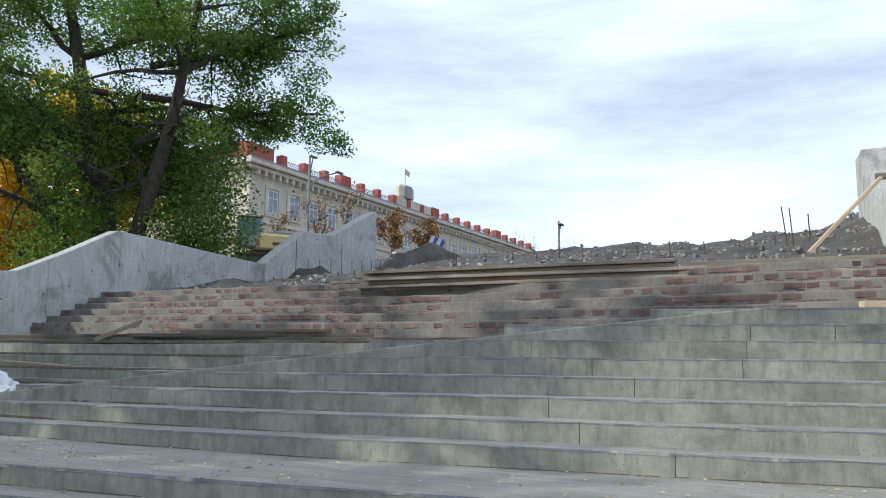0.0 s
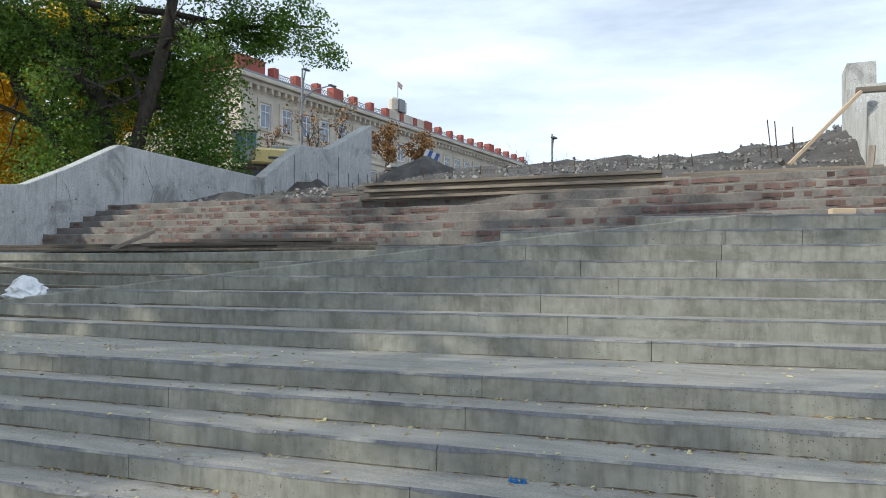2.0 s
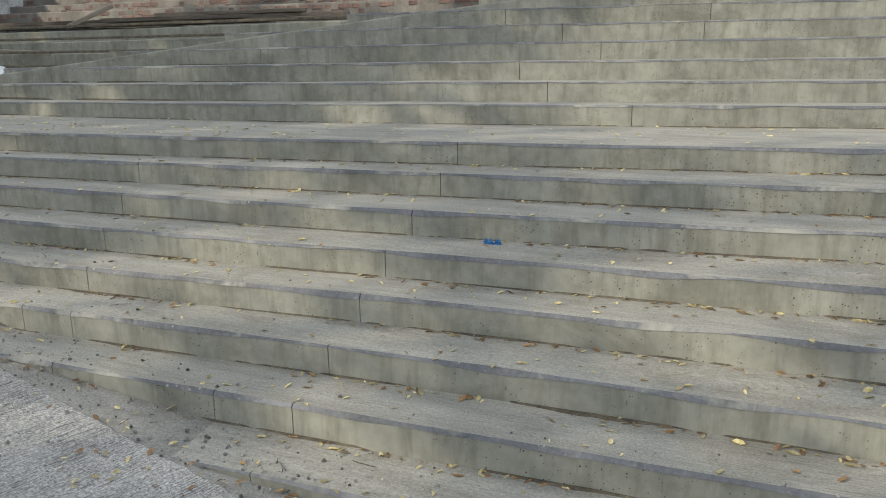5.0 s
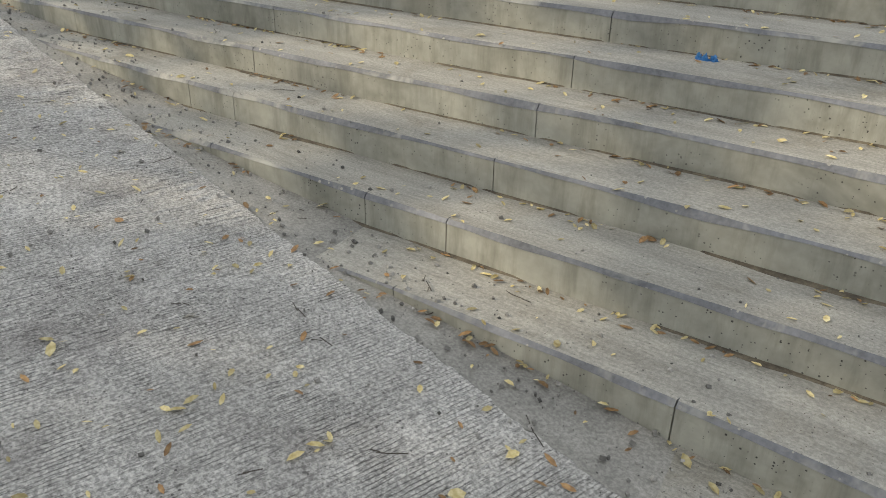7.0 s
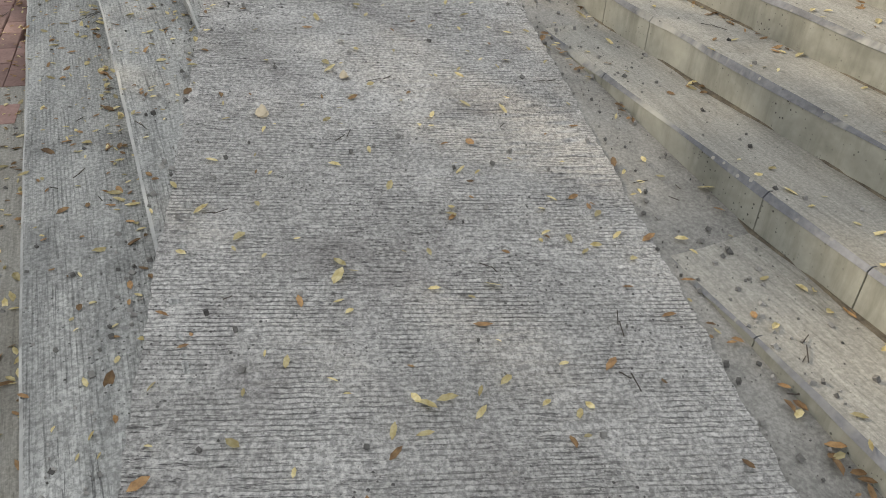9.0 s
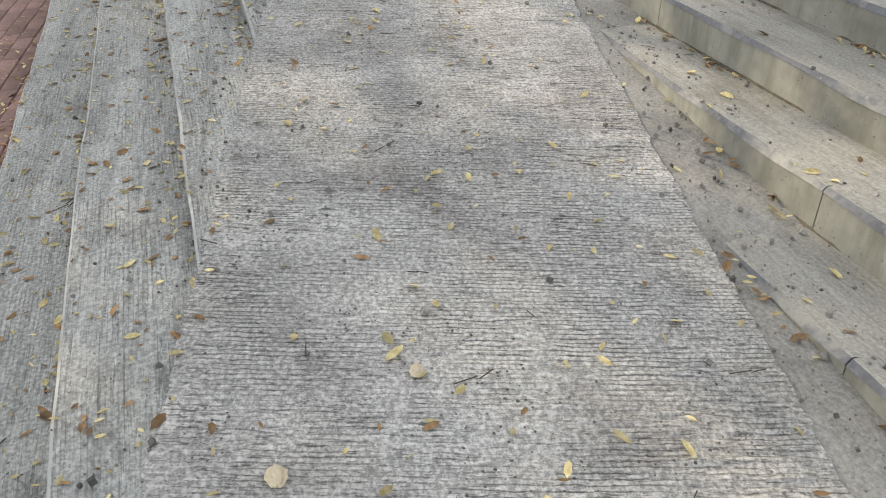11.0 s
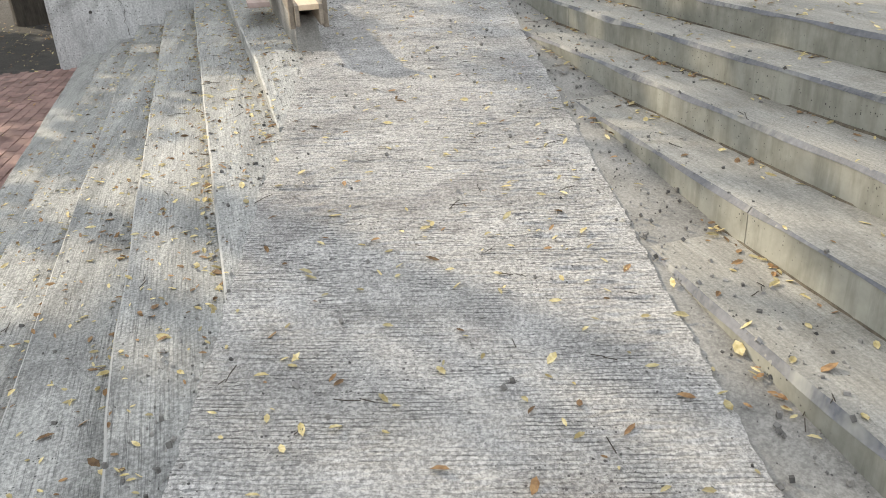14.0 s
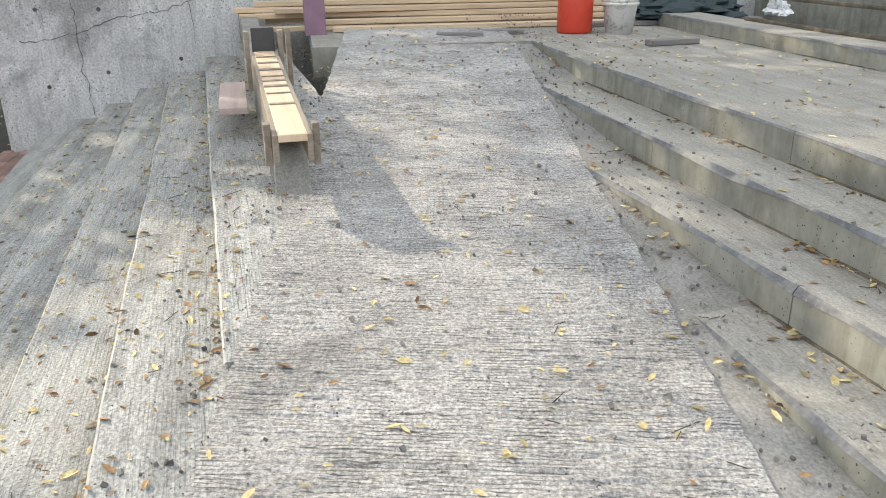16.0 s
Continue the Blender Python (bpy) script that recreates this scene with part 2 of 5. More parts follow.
def grooves(m, period, turn, along, colour, amount, lift, width=0.16):
    """Evenly spaced rake lines with crumbling edges, broken in places, their shade painted in."""
    nt = m.node_tree
    bsdf = nt.nodes["Principled BSDF"]
    add = nt.nodes.new
    tc, rot, wave = add("ShaderNodeTexCoord"), add("ShaderNodeMapping"), add("ShaderNodeTexWave")
    rot.inputs["Rotation"].default_value = (0, 0, turn)
    wave.bands_direction = along
    for k, v in (("Scale", 0.314 / period), ("Distortion", 2.6), ("Detail", 5.0), ("Detail Scale", 0.8), ("Detail Roughness", 0.72)):
        wave.inputs[k].default_value = v
    line, gaps, cut, mul, mx, bp = add("ShaderNodeMapRange"), add("ShaderNodeTexNoise"), add("ShaderNodeMapRange"), add("ShaderNodeMath"), add("ShaderNodeMixRGB"), add("ShaderNodeBump")
    line.inputs["From Min"].default_value, line.inputs["From Max"].default_value = width * 0.35, width
    line.inputs["To Min"].default_value, line.inputs["To Max"].default_value = 1.0, 0.0
    gaps.inputs["Scale"].default_value, gaps.inputs["Detail"].default_value, gaps.inputs["Roughness"].default_value = 5.0, 6.0, 0.75
    cut.inputs["From Min"].default_value, cut.inputs["From Max"].default_value = 0.42, 0.6
    cut.inputs["To Max"].default_value = amount
    mul.operation = "MULTIPLY"
    mx.inputs["Color2"].default_value = (*colour, 1)
    bp.invert = True
    bp.inputs["Strength"].default_value, bp.inputs["Distance"].default_value = 1.0, lift
    nt.links.new(tc.outputs["Object"], rot.inputs["Vector"])
    nt.links.new(rot.outputs["Vector"], wave.inputs["Vector"])
    nt.links.new(wave.outputs["Fac"], line.inputs["Value"])
    nt.links.new(tc.outputs["Object"], gaps.inputs["Vector"])
    nt.links.new(gaps.outputs["Fac"], cut.inputs["Value"])
    nt.links.new(line.outputs["Result"], mul.inputs[0])
    nt.links.new(cut.outputs["Result"], mul.inputs[1])
    nt.links.new(mul.outputs[0], mx.inputs["Fac"])
    nt.links.new(bsdf.inputs["Base Color"].links[0].from_socket, mx.inputs["Color1"])
    nt.links.new(mx.outputs["Color"], bsdf.inputs["Base Color"])
    nt.links.new(mul.outputs[0], bp.inputs["Height"])
    nt.links.new(bsdf.inputs["Normal"].links[0].from_socket, bp.inputs["Normal"])
    nt.links.new(bp.outputs["Normal"], bsdf.inputs["Normal"])


grooves(RAMP_MAT, 0.0155, 0.2, "X", (0.09, 0.085, 0.08), 0.75, 0.004, 0.16)
grooves(MORTAR, 0.0125, -0.105, "Y", (0.13, 0.13, 0.125), 0.4, 0.002, 0.2)


def grainy(m, scale=230.0, low=0.4, high=0.62, dark=0.45, light=1.3):
    """Sand-grain contrast over the whole surface."""
    nt = m.node_tree
    bsdf = nt.nodes["Principled BSDF"]
    tc, nz, mr, mx = nt.nodes.new("ShaderNodeTexCoord"), nt.nodes.new("ShaderNodeTexNoise"), nt.nodes.new("ShaderNodeMapRange"), nt.nodes.new("ShaderNodeHueSaturation")
    nz.inputs["Scale"].default_value, nz.inputs["Detail"].default_value, nz.inputs["Roughness"].default_value = scale, 3.0, 0.7
    mr.inputs["From Min"].default_value, mr.inputs["From Max"].default_value = low, high
    mr.inputs["To Min"].default_value, mr.inputs["To Max"].default_value = dark, light
    nt.links.new(tc.outputs["Object"], nz.inputs["Vector"])
    nt.links.new(nz.outputs["Fac"], mr.inputs["Value"])
    nt.links.new(mr.outputs["Result"], mx.inputs["Value"])
    nt.links.new(bsdf.inputs["Base Color"].links[0].from_socket, mx.inputs["Color"])
    nt.links.new(mx.outputs["Color"], bsdf.inputs["Base Color"])


grainy(RAMP_MAT, 85.0, 0.4, 0.62, dark=0.58, light=1.2)
grainy(MORTAR, 85.0, dark=0.66, light=1.18)
grainy(GRIT, 90.0, dark=0.78, light=1.14)
grainy(CONCRETE_TREAD, 90.0, dark=0.8, light=1.12)
grainy(CONCRETE_WALL, 45.0, dark=0.75, light=1.12)
for leaf_mat in (LEAF, LEAF_YELLOW):
    leafy(leaf_mat)
leafy(FALLEN, 0.2)
streaks(CONCRETE, (0.125, 0.122, 0.096), 0.52)


def pits(m, scale, amount, colour=(0.05, 0.047, 0.042)):
    """Air holes left in the cast face: scattered, of uneven size."""
    nt = m.node_tree
    bsdf = nt.nodes["Principled BSDF"]
    add = nt.nodes.new
    tc, vor, sep, size, less, big, gate, mul, mx, bp = (add("ShaderNodeTexCoord"), add("ShaderNodeTexVoronoi"), add("ShaderNodeSeparateColor"), add("ShaderNodeMapRange"), add("ShaderNodeMath"),
                                                        add("ShaderNodeTexNoise"), add("ShaderNodeMapRange"), add("ShaderNodeMath"), add("ShaderNodeMixRGB"), add("ShaderNodeBump"))
    vor.inputs["Scale"].default_value = scale
    size.inputs["From Min"].default_value, size.inputs["From Max"].default_value = 1 - amount, 1.0
    size.inputs["To Min"].default_value, size.inputs["To Max"].default_value = 0.0, 0.34
    less.operation, mul.operation = "LESS_THAN", "MULTIPLY"
    big.inputs["Scale"].default_value, big.inputs["Detail"].default_value = 2.6, 3.0
    gate.inputs["From Min"].default_value, gate.inputs["From Max"].default_value = 0.44, 0.56
    mx.inputs["Color2"].default_value = (*colour, 1)
    bp.invert = True
    bp.inputs["Strength"].default_value, bp.inputs["Distance"].default_value = 1.0, 0.004
    nt.links.new(tc.outputs["Object"], vor.inputs["Vector"])
    nt.links.new(vor.outputs["Color"], sep.inputs["Color"])
    nt.links.new(sep.outputs[0], size.inputs["Value"])
    nt.links.new(vor.outputs["Distance"], less.inputs[0])
    nt.links.new(size.outputs["Result"], less.inputs[1])
    nt.links.new(tc.outputs["Object"], big.inputs["Vector"])
    nt.links.new(big.outputs["Fac"], gate.inputs["Value"])
    nt.links.new(less.outputs[0], mul.inputs[0])
    nt.links.new(gate.outputs["Result"], mul.inputs[1])
    nt.links.new(mul.outputs[0], mx.inputs["Fac"])
    nt.links.new(bsdf.inputs["Base Color"].links[0].from_socket, mx.inputs["Color1"])
    nt.links.new(mx.outputs["Color"], bsdf.inputs["Base Color"])
    nt.links.new(mul.outputs[0], bp.inputs["Height"])
    nt.links.new(bsdf.inputs["Normal"].links[0].from_socket, bp.inputs["Normal"])
    nt.links.new(bp.outputs["Normal"], bsdf.inputs["Normal"])


pits(CONCRETE, 85.0, 0.3)
pits(CONCRETE_WALL, 50.0, 0.3, (0.1, 0.1, 0.095))
pits(CONCRETE_TREAD, 120.0, 0.14, (0.12, 0.1, 0.08))
pits(RAMP_MAT, 75.0, 0.45, (0.1, 0.095, 0.09))
pits(MORTAR, 90.0, 0.25, (0.09, 0.09, 0.085))
pits(NOSING, 40.0, 0.25, (0.3, 0.29, 0.26))
streaks(CONCRETE_WALL, (0.2, 0.2, 0.19), 0.4)


def glow_free(name, colour, rough=0.5, metal=0.0):
    return material(name, tuple(c * 0.85 for c in colour), tuple(min(1, c * 1.1) for c in colour), 6.0, rough, metal, fine=60, bump=0.1)


METAL = glow_free("grey_metal", (0.25, 0.25, 0.26), 0.5, 0.6)
RUST = glow_free("rusty_steel", (0.12, 0.07, 0.05), 0.8, 0.3)


# ---- shaping helpers ----
def mesh_object(name, verts, faces, mat, parent=None, label="", smooth=False):
    me = bpy.data.meshes.new(name)
    me.from_pydata([tuple(v) for v in verts], [], faces)
    me.update()
    me.materials.append(mat)
    if smooth:
        for p in me.polygons:
            p.use_smooth = True
    ob = new(name, me)
    if parent:
        ob.parent = parent
    if label:
        tagged(ob, label)
    return ob


def box_mesh(name, size, bevel=0.006):
    bm = bmesh.new()
    bmesh.ops.create_cube(bm, size=1.0, matrix=Matrix.Diagonal((*size, 1)))
    if bevel:
        bmesh.ops.bevel(bm, geom=bm.edges[:], offset=bevel, segments=1, affect="EDGES")
    me = bpy.data.meshes.new(name)
    bm.to_mesh(me)
    bm.free()
    return me


def box(name, size, m, mat, parent=None, label="", bevel=0.006):
    me = box_mesh(name, size, bevel)
    me.materials.append(mat)
    ob = new(name, me)
    if parent:
        ob.parent = parent
    ob.matrix_local = m
    if label:
        tagged(ob, label)
    return ob


def empty(name, at, label, category, group="", kind=""):
    ob = new(name)
    ob.matrix_world = at if isinstance(at, Matrix) else Matrix.Translation(at)
    return tagged(ob, label, category, group, kind)


def strip_solid(name, xs, front, back, top, drop, mat, parent=None, label="", nose=0.0, tread=None, strip=None):
    """A long block over stations xs: front(x) and back(x) give y, top(x, y) the height, drop the thickness.
    nose: the width of a chamfered nosing strip along the front edge; tread: a material of its own for the top."""
    c = nose or 0.012
    verts, faces, mats = [], [], []
    n = len(xs)
    for x in xs:
        f, b = front(x), back(x)
        zf, zb = top(x, f), top(x, b)
        lip = 0.004 if nose else 0.0
        c = (nose * (0.62 + 0.75 * noise.noise((x * 2.3, f * 3.0, 7.0)))) if nose else 0.012
        verts += [(x, f - lip, zf - c * 1.1), (x, f + c * 0.55, zf), (x, b, zb), (x, b, zb - drop), (x, f, zf - drop), (x, f, zf - c * 1.15)]
    for i in range(n - 1):
        a, d = 6 * i, 6 * i + 6
        for j in range(6):
            k = (j + 1) % 6
            faces.append((a + j, a + k, d + k, d + j))
            mats.append(1 if (j in (0, 5) and nose) else 2 if (j == 1 and tread) else 0)
    faces += [tuple(reversed(range(6))), tuple(range(6 * (n - 1), 6 * n))]
    mats += [0, 0]
    bm = bmesh.new()
    vs = [bm.verts.new(v) for v in verts]
    for f, m in zip(faces, mats):
        bm.faces.new([vs[i] for i in f]).material_index = m
    bmesh.ops.recalc_face_normals(bm, faces=bm.faces[:])
    me = bpy.data.meshes.new(name)
    bm.to_mesh(me)
    bm.free()
    for m in (mat, strip or NOSING, tread or mat):
        me.materials.append(m)
    ob = new(name, me)
    if parent:
        ob.parent = parent
    if label:
        tagged(ob, label)
    return ob


def grooved(xs, joints):
    """Stations with a narrow groove at each joint."""
    out = set(xs)
    for j in joints:
        if xs[0] + 0.2 < j < xs[-1] - 0.2:
            out |= {j - 0.0026, j - 0.0017, j + 0.0017, j + 0.0026}
    return sorted(out)


def groove(x, joints):
    return 0.018 if any(abs(x - j) < 0.002 for j in joints) else 0.0


def stations(a, b, step=0.35):
    n = max(2, int(abs(b - a) / step) + 1)
    return [a + (b - a) * i / (n - 1) for i in range(n)]


# ---- plan of the stairs ----
RISE = 0.15
LOWER = [(0.0391, 0.1643, 0.00657, -0.00006),
         (-0.3356, 0.1255, 0.00066, -0.00028),
         (-0.7810, 0.1106, 0.00954, 0.00087),
         (-1.1520, 0.0966, 0.00401, -0.00003),
         (-1.4755, 0.1005, -0.00229, -0.00144),
         (-1.8136, 0.0896, -0.00378, -0.00272),
         (-2.1516, 0.0758, 0.00255, -0.00112),
         (-2.4991, 0.1083, -0.02977, 0.00018)]
GROUND = -1.2
LEFT_END, RIGHT_END = -13.0, 7.0


def wobble(x, k):
    return 0.008 * noise.noise((x * 1.3, k * 7.1, 0.3)) + 0.004 * noise.noise((x * 6.0, k * 3.3, 1.0))


def nose_right(k, x):
    a, b, c, d = LOWER[k]
    return a + b * x + c * x * x + d * x ** 3 + wobble(x, k)


def nose_left(k, x):
    return -3.46 - 0.355 * (k - 2) + 0.105 * (x + 9) + wobble(x, k + 20)


def ramp_z(x, y):
    return -1.088 - 0.0971 * x - 0.0141 * y


def ramp_right(x):
    return -2.57 - 0.138 * (x - 0.17)


def ramp_left(x):
    return -4.03 - 0.135 * (x - 0.06)


def landing_back(x):
    return nose_right(0, x) + landing_depth(x)


def landing_depth(x):
    """The landing narrows towards the middle of the stairs."""
    return 1.24 + 0.36 * min(max((-2 - x) / 6, 0), 1)


UP_RISE, UP_TREAD = 0.1625, 0.34


def up_z(k, x):
    return UP_RISE * k + 0.006 * max(min(x + 1, 0), -6)


def nose_up(k, x):
    a, b, c, d = LOWER[0]
    return a + b * x + c * x * x + d * x ** 3 + landing_depth(x) + UP_TREAD * (k - 1) + wobble(x, k + 40)


def ramp2_z(x, y=0):
    return min(0.465 + 0.124 * (x + 5.5), UP_RISE * 8 + 0.002)


# ---- ground ----
ground = mesh_object("ground", [(-1500, -1500, GROUND - 0.06), (1500, -1500, GROUND - 0.06), (1500, 1500, GROUND - 0.06), (-1500, 1500, GROUND - 0.06)],
                     [(0, 1, 2, 3)], DIRT)
tagged(ground, "bare brown earth round the construction site", "ground", kind="structure")

# ---- lower flight ----
stairs = empty("stairs_lower", (0, 0, 0), "wide flight of grey cast concrete steps with fallen leaves", "stairs", kind="structure")
TIPS = [-11.2, -9.52, -7.75, -6.25, -4.8, -3.6, -1.95, -0.25]
for k in range(1, 8):
    joints = [0.08 + 0.028 * k, 3.1 + 0.1 * k, -9.35 + 1.53 * k, -2.35 + 0.2 * k]
    strip_solid("step", grooved(stations(TIPS[k] - 1.2, RIGHT_END, 0.12), joints), lambda x, k=k, g=joints: nose_right(k, x) + groove(x, g), lambda x, k=k: nose_right(k - 1, x) + 0.06,
                lambda x, y, k=k: -RISE * k + 0.003 * noise.noise((x, k, 5.0)), RISE + 0.06, CONCRETE, stairs, nose=0.028, tread=CONCRETE_TREAD)
landing = empty("landing_lower", (0, 0, 0), "wide grey concrete landing strewn with leaves", "landing", kind="structure")
JOINTS = [-7.2, -3.6, 0.06, 3.1]
for xs in (stations(LEFT_END, -10.9, 0.15), grooved(stations(-10.9, RIGHT_END, 0.15), JOINTS)):
    strip_solid("slab", xs, lambda x: nose_right(0, x) + groove(x, JOINTS) if x > -10.901 and xs[0] > -12 else -2.78, lambda x: landing_back(x) + 0.1,
                lambda x, y: 0.003 * noise.noise((x, y, 5.0)), 0.24, CONCRETE, landing, nose=0.028, tread=CONCRETE_TREAD)
for k in range(1, 8):
    tip = {1: -8.49, 2: -6.65, 3: -4.86, 4: -3.2, 5: -1.6, 6: -0.1, 7: 1.2}[k]
    strip_solid("step", stations(tip + 0.28, LEFT_END, 0.15), lambda x, k=k: nose_left(k, x),
                lambda x, k=k: max(min(nose_left(k - 1, x), ramp_left(x) + 0.04) + 0.03, nose_left(k, x) + 0.02),
                lambda x, y, k=k: min(-RISE * k, ramp_z(x, y) - 0.002), RISE + 0.12, MORTAR, stairs, nose=0.016, strip=EDGE)

# ---- ramp ----
def value_noise(u, v, seed):
    """Smooth lattice noise from 0 to 1 over arrays."""
    iu, iv = np.floor(u).astype(np.int64), np.floor(v).astype(np.int64)
    fu, fv = u - iu, v - iv
    fu, fv = fu * fu * (3 - 2 * fu), fv * fv * (3 - 2 * fv)

    def h(a, b):
        n = (a * 374761393 + b * 668265263 + seed * 1442695041) & 0xFFFFFFFF
        n = ((n ^ (n >> 13)) * 1274126177) & 0xFFFFFFFF
        return ((n ^ (n >> 16)) & 0xFFFF) / 65535.0
    return (h(iu, iv) * (1 - fu) + h(iu + 1, iv) * fu) * (1 - fv) + (h(iu, iv + 1) * (1 - fu) + h(iu + 1, iv + 1) * fu) * fv


def ridged_ramp(x0, x1, step, across):
    """The ramp's slab, its top broomed into uneven cross ridges."""
    nx = int((x1 - x0) / step)
    gx = np.linspace(x0, x1, nx)[:, None] * np.ones((1, across))
    t = np.linspace(0, 1, across)[None, :] * np.ones((nx, 1))
    left, right = -4.03 - 0.135 * (gx - 0.06), -2.57 - 0.138 * (gx - 0.17)
    right = right + 0.014 * (value_noise(gx * 5, gx * 0, 41) - 0.5) + 0.014 * (value_noise(gx * 30, gx * 0, 43) - 0.5)
    left = left + 0.012 * (value_noise(gx * 5, gx * 0, 47) - 0.5) + 0.012 * (value_noise(gx * 30, gx * 0, 53) - 0.5)
    gy = left + (right - left) * t
    sx = gx - 0.20 * gy + 0.02 * value_noise(gx * 1.1, gy * 1.7, 3)
    ridge = value_noise(sx / 0.0165, gy / 0.17, 7) * 0.55 + value_noise(sx / 0.0135, gy / 0.05, 11) * 0.45
    patch = np.clip(value_noise(gx / 0.7, gy / 0.5, 17) * 1.3 + 0.1, 0.5, 1.0)
    rough = value_noise(gx / 0.008, gy / 0.03, 23)
    edge = np.clip(np.minimum(t, 1 - t) / 0.05, 0, 1)
    gz = -1.088 - 0.0971 * gx - 0.0141 * gy + edge * (patch * (ridge - 0.55) * 0.017 + (rough - 0.5) * 0.003) + 0.006 * (value_noise(gx, gy, 31) - 0.5)
    top = np.stack([gx, gy, gz], -1).reshape(-1, 3)
    n = nx * across
    idx = np.arange(n).reshape(nx, across)
    quads = np.stack([idx[:-1, :-1], idx[1:, :-1], idx[1:, 1:], idx[:-1, 1:]], -1).reshape(-1, 4)
    rim = np.concatenate([idx[0, :], idx[1:, -1], idx[-1, -2::-1], idx[-2:0:-1, 0]])
    low = top[rim] - [0, 0, 0.3]
    m = len(rim)
    below = n + np.arange(m)
    side = np.stack([rim, below, np.roll(below, -1), np.roll(rim, -1)], -1)
    me = bpy.data.meshes.new("ramp")
    me.from_pydata(np.concatenate([top, low]).tolist(), [], quads.tolist() + side.tolist())
    me.update()
    me.materials.append(RAMP_MAT)
    return new("ramp", me)


ramp = ridged_ramp(-11.6, 1.6, 0.0065, 84)
tagged(ramp, "sloping concrete ramp with rough broomed ridges and leaves", "ramp", kind="structure")
fillet = strip_solid("ramp_edge", stations(-11.3, 1.6, 0.2), lambda x: ramp_right(x) - 0.05, lambda x: ramp_right(x) + 0.45, lambda x, y: ramp_z(x, y) - 0.009 + 0.004 * noise.noise((x * 4, y * 8, 0)), 0.2, GRIT)
tagged(fillet, "smooth mortar strip beside the ramp", "ramp edge", kind="structure")

# ---- upper flight ----
stairs2 = empty("stairs_upper", (0, 0, 0), "upper flight of grey cast concrete steps below a second ramp", "stairs", kind="structure")
UP_TIPS = {1: -13.0, 2: -7.0, 3: -5.5, 4: -4.2, 5: -2.9, 6: -1.6, 7: -0.3, 8: 1.05}
for k in range(1, 9):
    joints = [(0.9, 0.15, -0.2, 0.4, -0.04, -0.7, 1.9, 2.4)[k - 1], -7.5 + 0.9 * k, 3.0, -3.4 + 0.1 * k if k < 5 else 1.2]
    strip_solid("step", grooved(stations(max(UP_TIPS[k] - 0.8, LEFT_END), RIGHT_END, 0.2), joints), lambda x, k=k, g=joints: nose_up(k, x) + groove(x, g), lambda x, k=k: nose_up(k, x) + UP_TREAD + 0.05,
                lambda x, y, k=k: up_z(k, x), UP_RISE + 0.06, CONCRETE, stairs2, nose=0.02, tread=CONCRETE_TREAD)


def ramp2_front(x):
    return nose_up(ramp2_z(x) / UP_RISE, x)


ramp2 = strip_solid("ramp_upper", stations(-8.0, 1.6, 0.3), ramp2_front, lambda x: ramp2_front(x) + 1.5 + 1.3 * min(max((x + 2.4) / 2, 0), 1), lambda x, y: ramp2_z(x) + 0.004, 0.5, CONCRETE)
tagged(ramp2, "second concrete ramp rising across the upper steps", "ramp", kind="structure")
# steps behind the second ramp
for k in range(2, 7):
    end = {2: -6.6, 3: -5.2, 4: -4.3, 5: -3.3, 6: 0.5}[k]
    back = 1.35
    strip_solid("step", stations(LEFT_END, end, 0.4), lambda x, k=k: nose_up(k, x) + back, lambda x, k=k: nose_up(k, x) + back + (0.4 if k < 6 else 3.4),
                lambda x, y, k=k: up_z(k, x), UP_RISE + 0.5, CONCRETE, stairs2)
strip_solid("step", stations(0.6, RIGHT_END, 0.4), lambda x: nose_up(8, x) + 0.3, lambda x: nose_up(8, x) + 2.2, lambda x, y: UP_RISE * 8 - 0.004, 0.4, CONCRETE, stairs2)

# dirt and painted shade in the joint at the foot of each riser
def joint_dirt(line, z, x0, x1, seed, parent):
    strip_solid("joint", stations(x0, x1, 0.07), lambda x: line(x) - max(-0.008, 0.008 + 0.034 * noise.noise((x * 1.7, seed, 2.0)) + 0.016 * noise.noise((x * 9, seed, 5.0))), lambda x: line(x) + 0.014,
                lambda x, y: z + 0.007, 0.03, JOINT_DIRT_SHADE, parent)


JOINT_DIRT_SHADE = material("joint_dirt", (0.045, 0.038, 0.03), (0.17, 0.145, 0.105), 14.0, 0.95, fine=90, bump=1.0)
for k in range(1, 8):
    joint_dirt(lambda x, k=k: nose_right(k - 1, x), -RISE * k, max(TIPS[k - 1] + 0.3, -10.8), RIGHT_END - 0.02, k, stairs)
for k in range(1, 8):
    joint_dirt(lambda x, k=k: nose_up(k, x), up_z(k - 1, -3) if k > 1 else 0.0, -10.8, 6.5, k + 30, landing)

# ---- unfinished top flight ----
stairs3 = empty("stairs_top", (0, 0, 0), "unfinished top flight of bare brick and rough concrete steps", "stairs", kind="structure")


TOP_Z, TOP_RISE = 1.13, 0.15


def top_z(k, x):
    return TOP_Z + TOP_RISE * k + 0.014 * max(0, -x - 4)


def nose_top(k, x):
    return 5.0 - 0.1 * x + 0.33 * (k - 1) + wobble(x, k + 60)


ROUGH = material("rough_core", (0.1, 0.092, 0.086), (0.245, 0.225, 0.205), 1.6, 0.95, fine=30, bump=0.9, stain=(0.36, 0.34, 0.3), stain_amount=0.6, stain_scale=0.9, bump_depth=0.012)
rng = random.Random(21)
brick_verts, brick_faces, brick_count = [], [], 0
brick_mesh = box_mesh("brick", (0.233, 0.12, 0.058), 0.004)
brick_mesh.materials.append(BRICK)


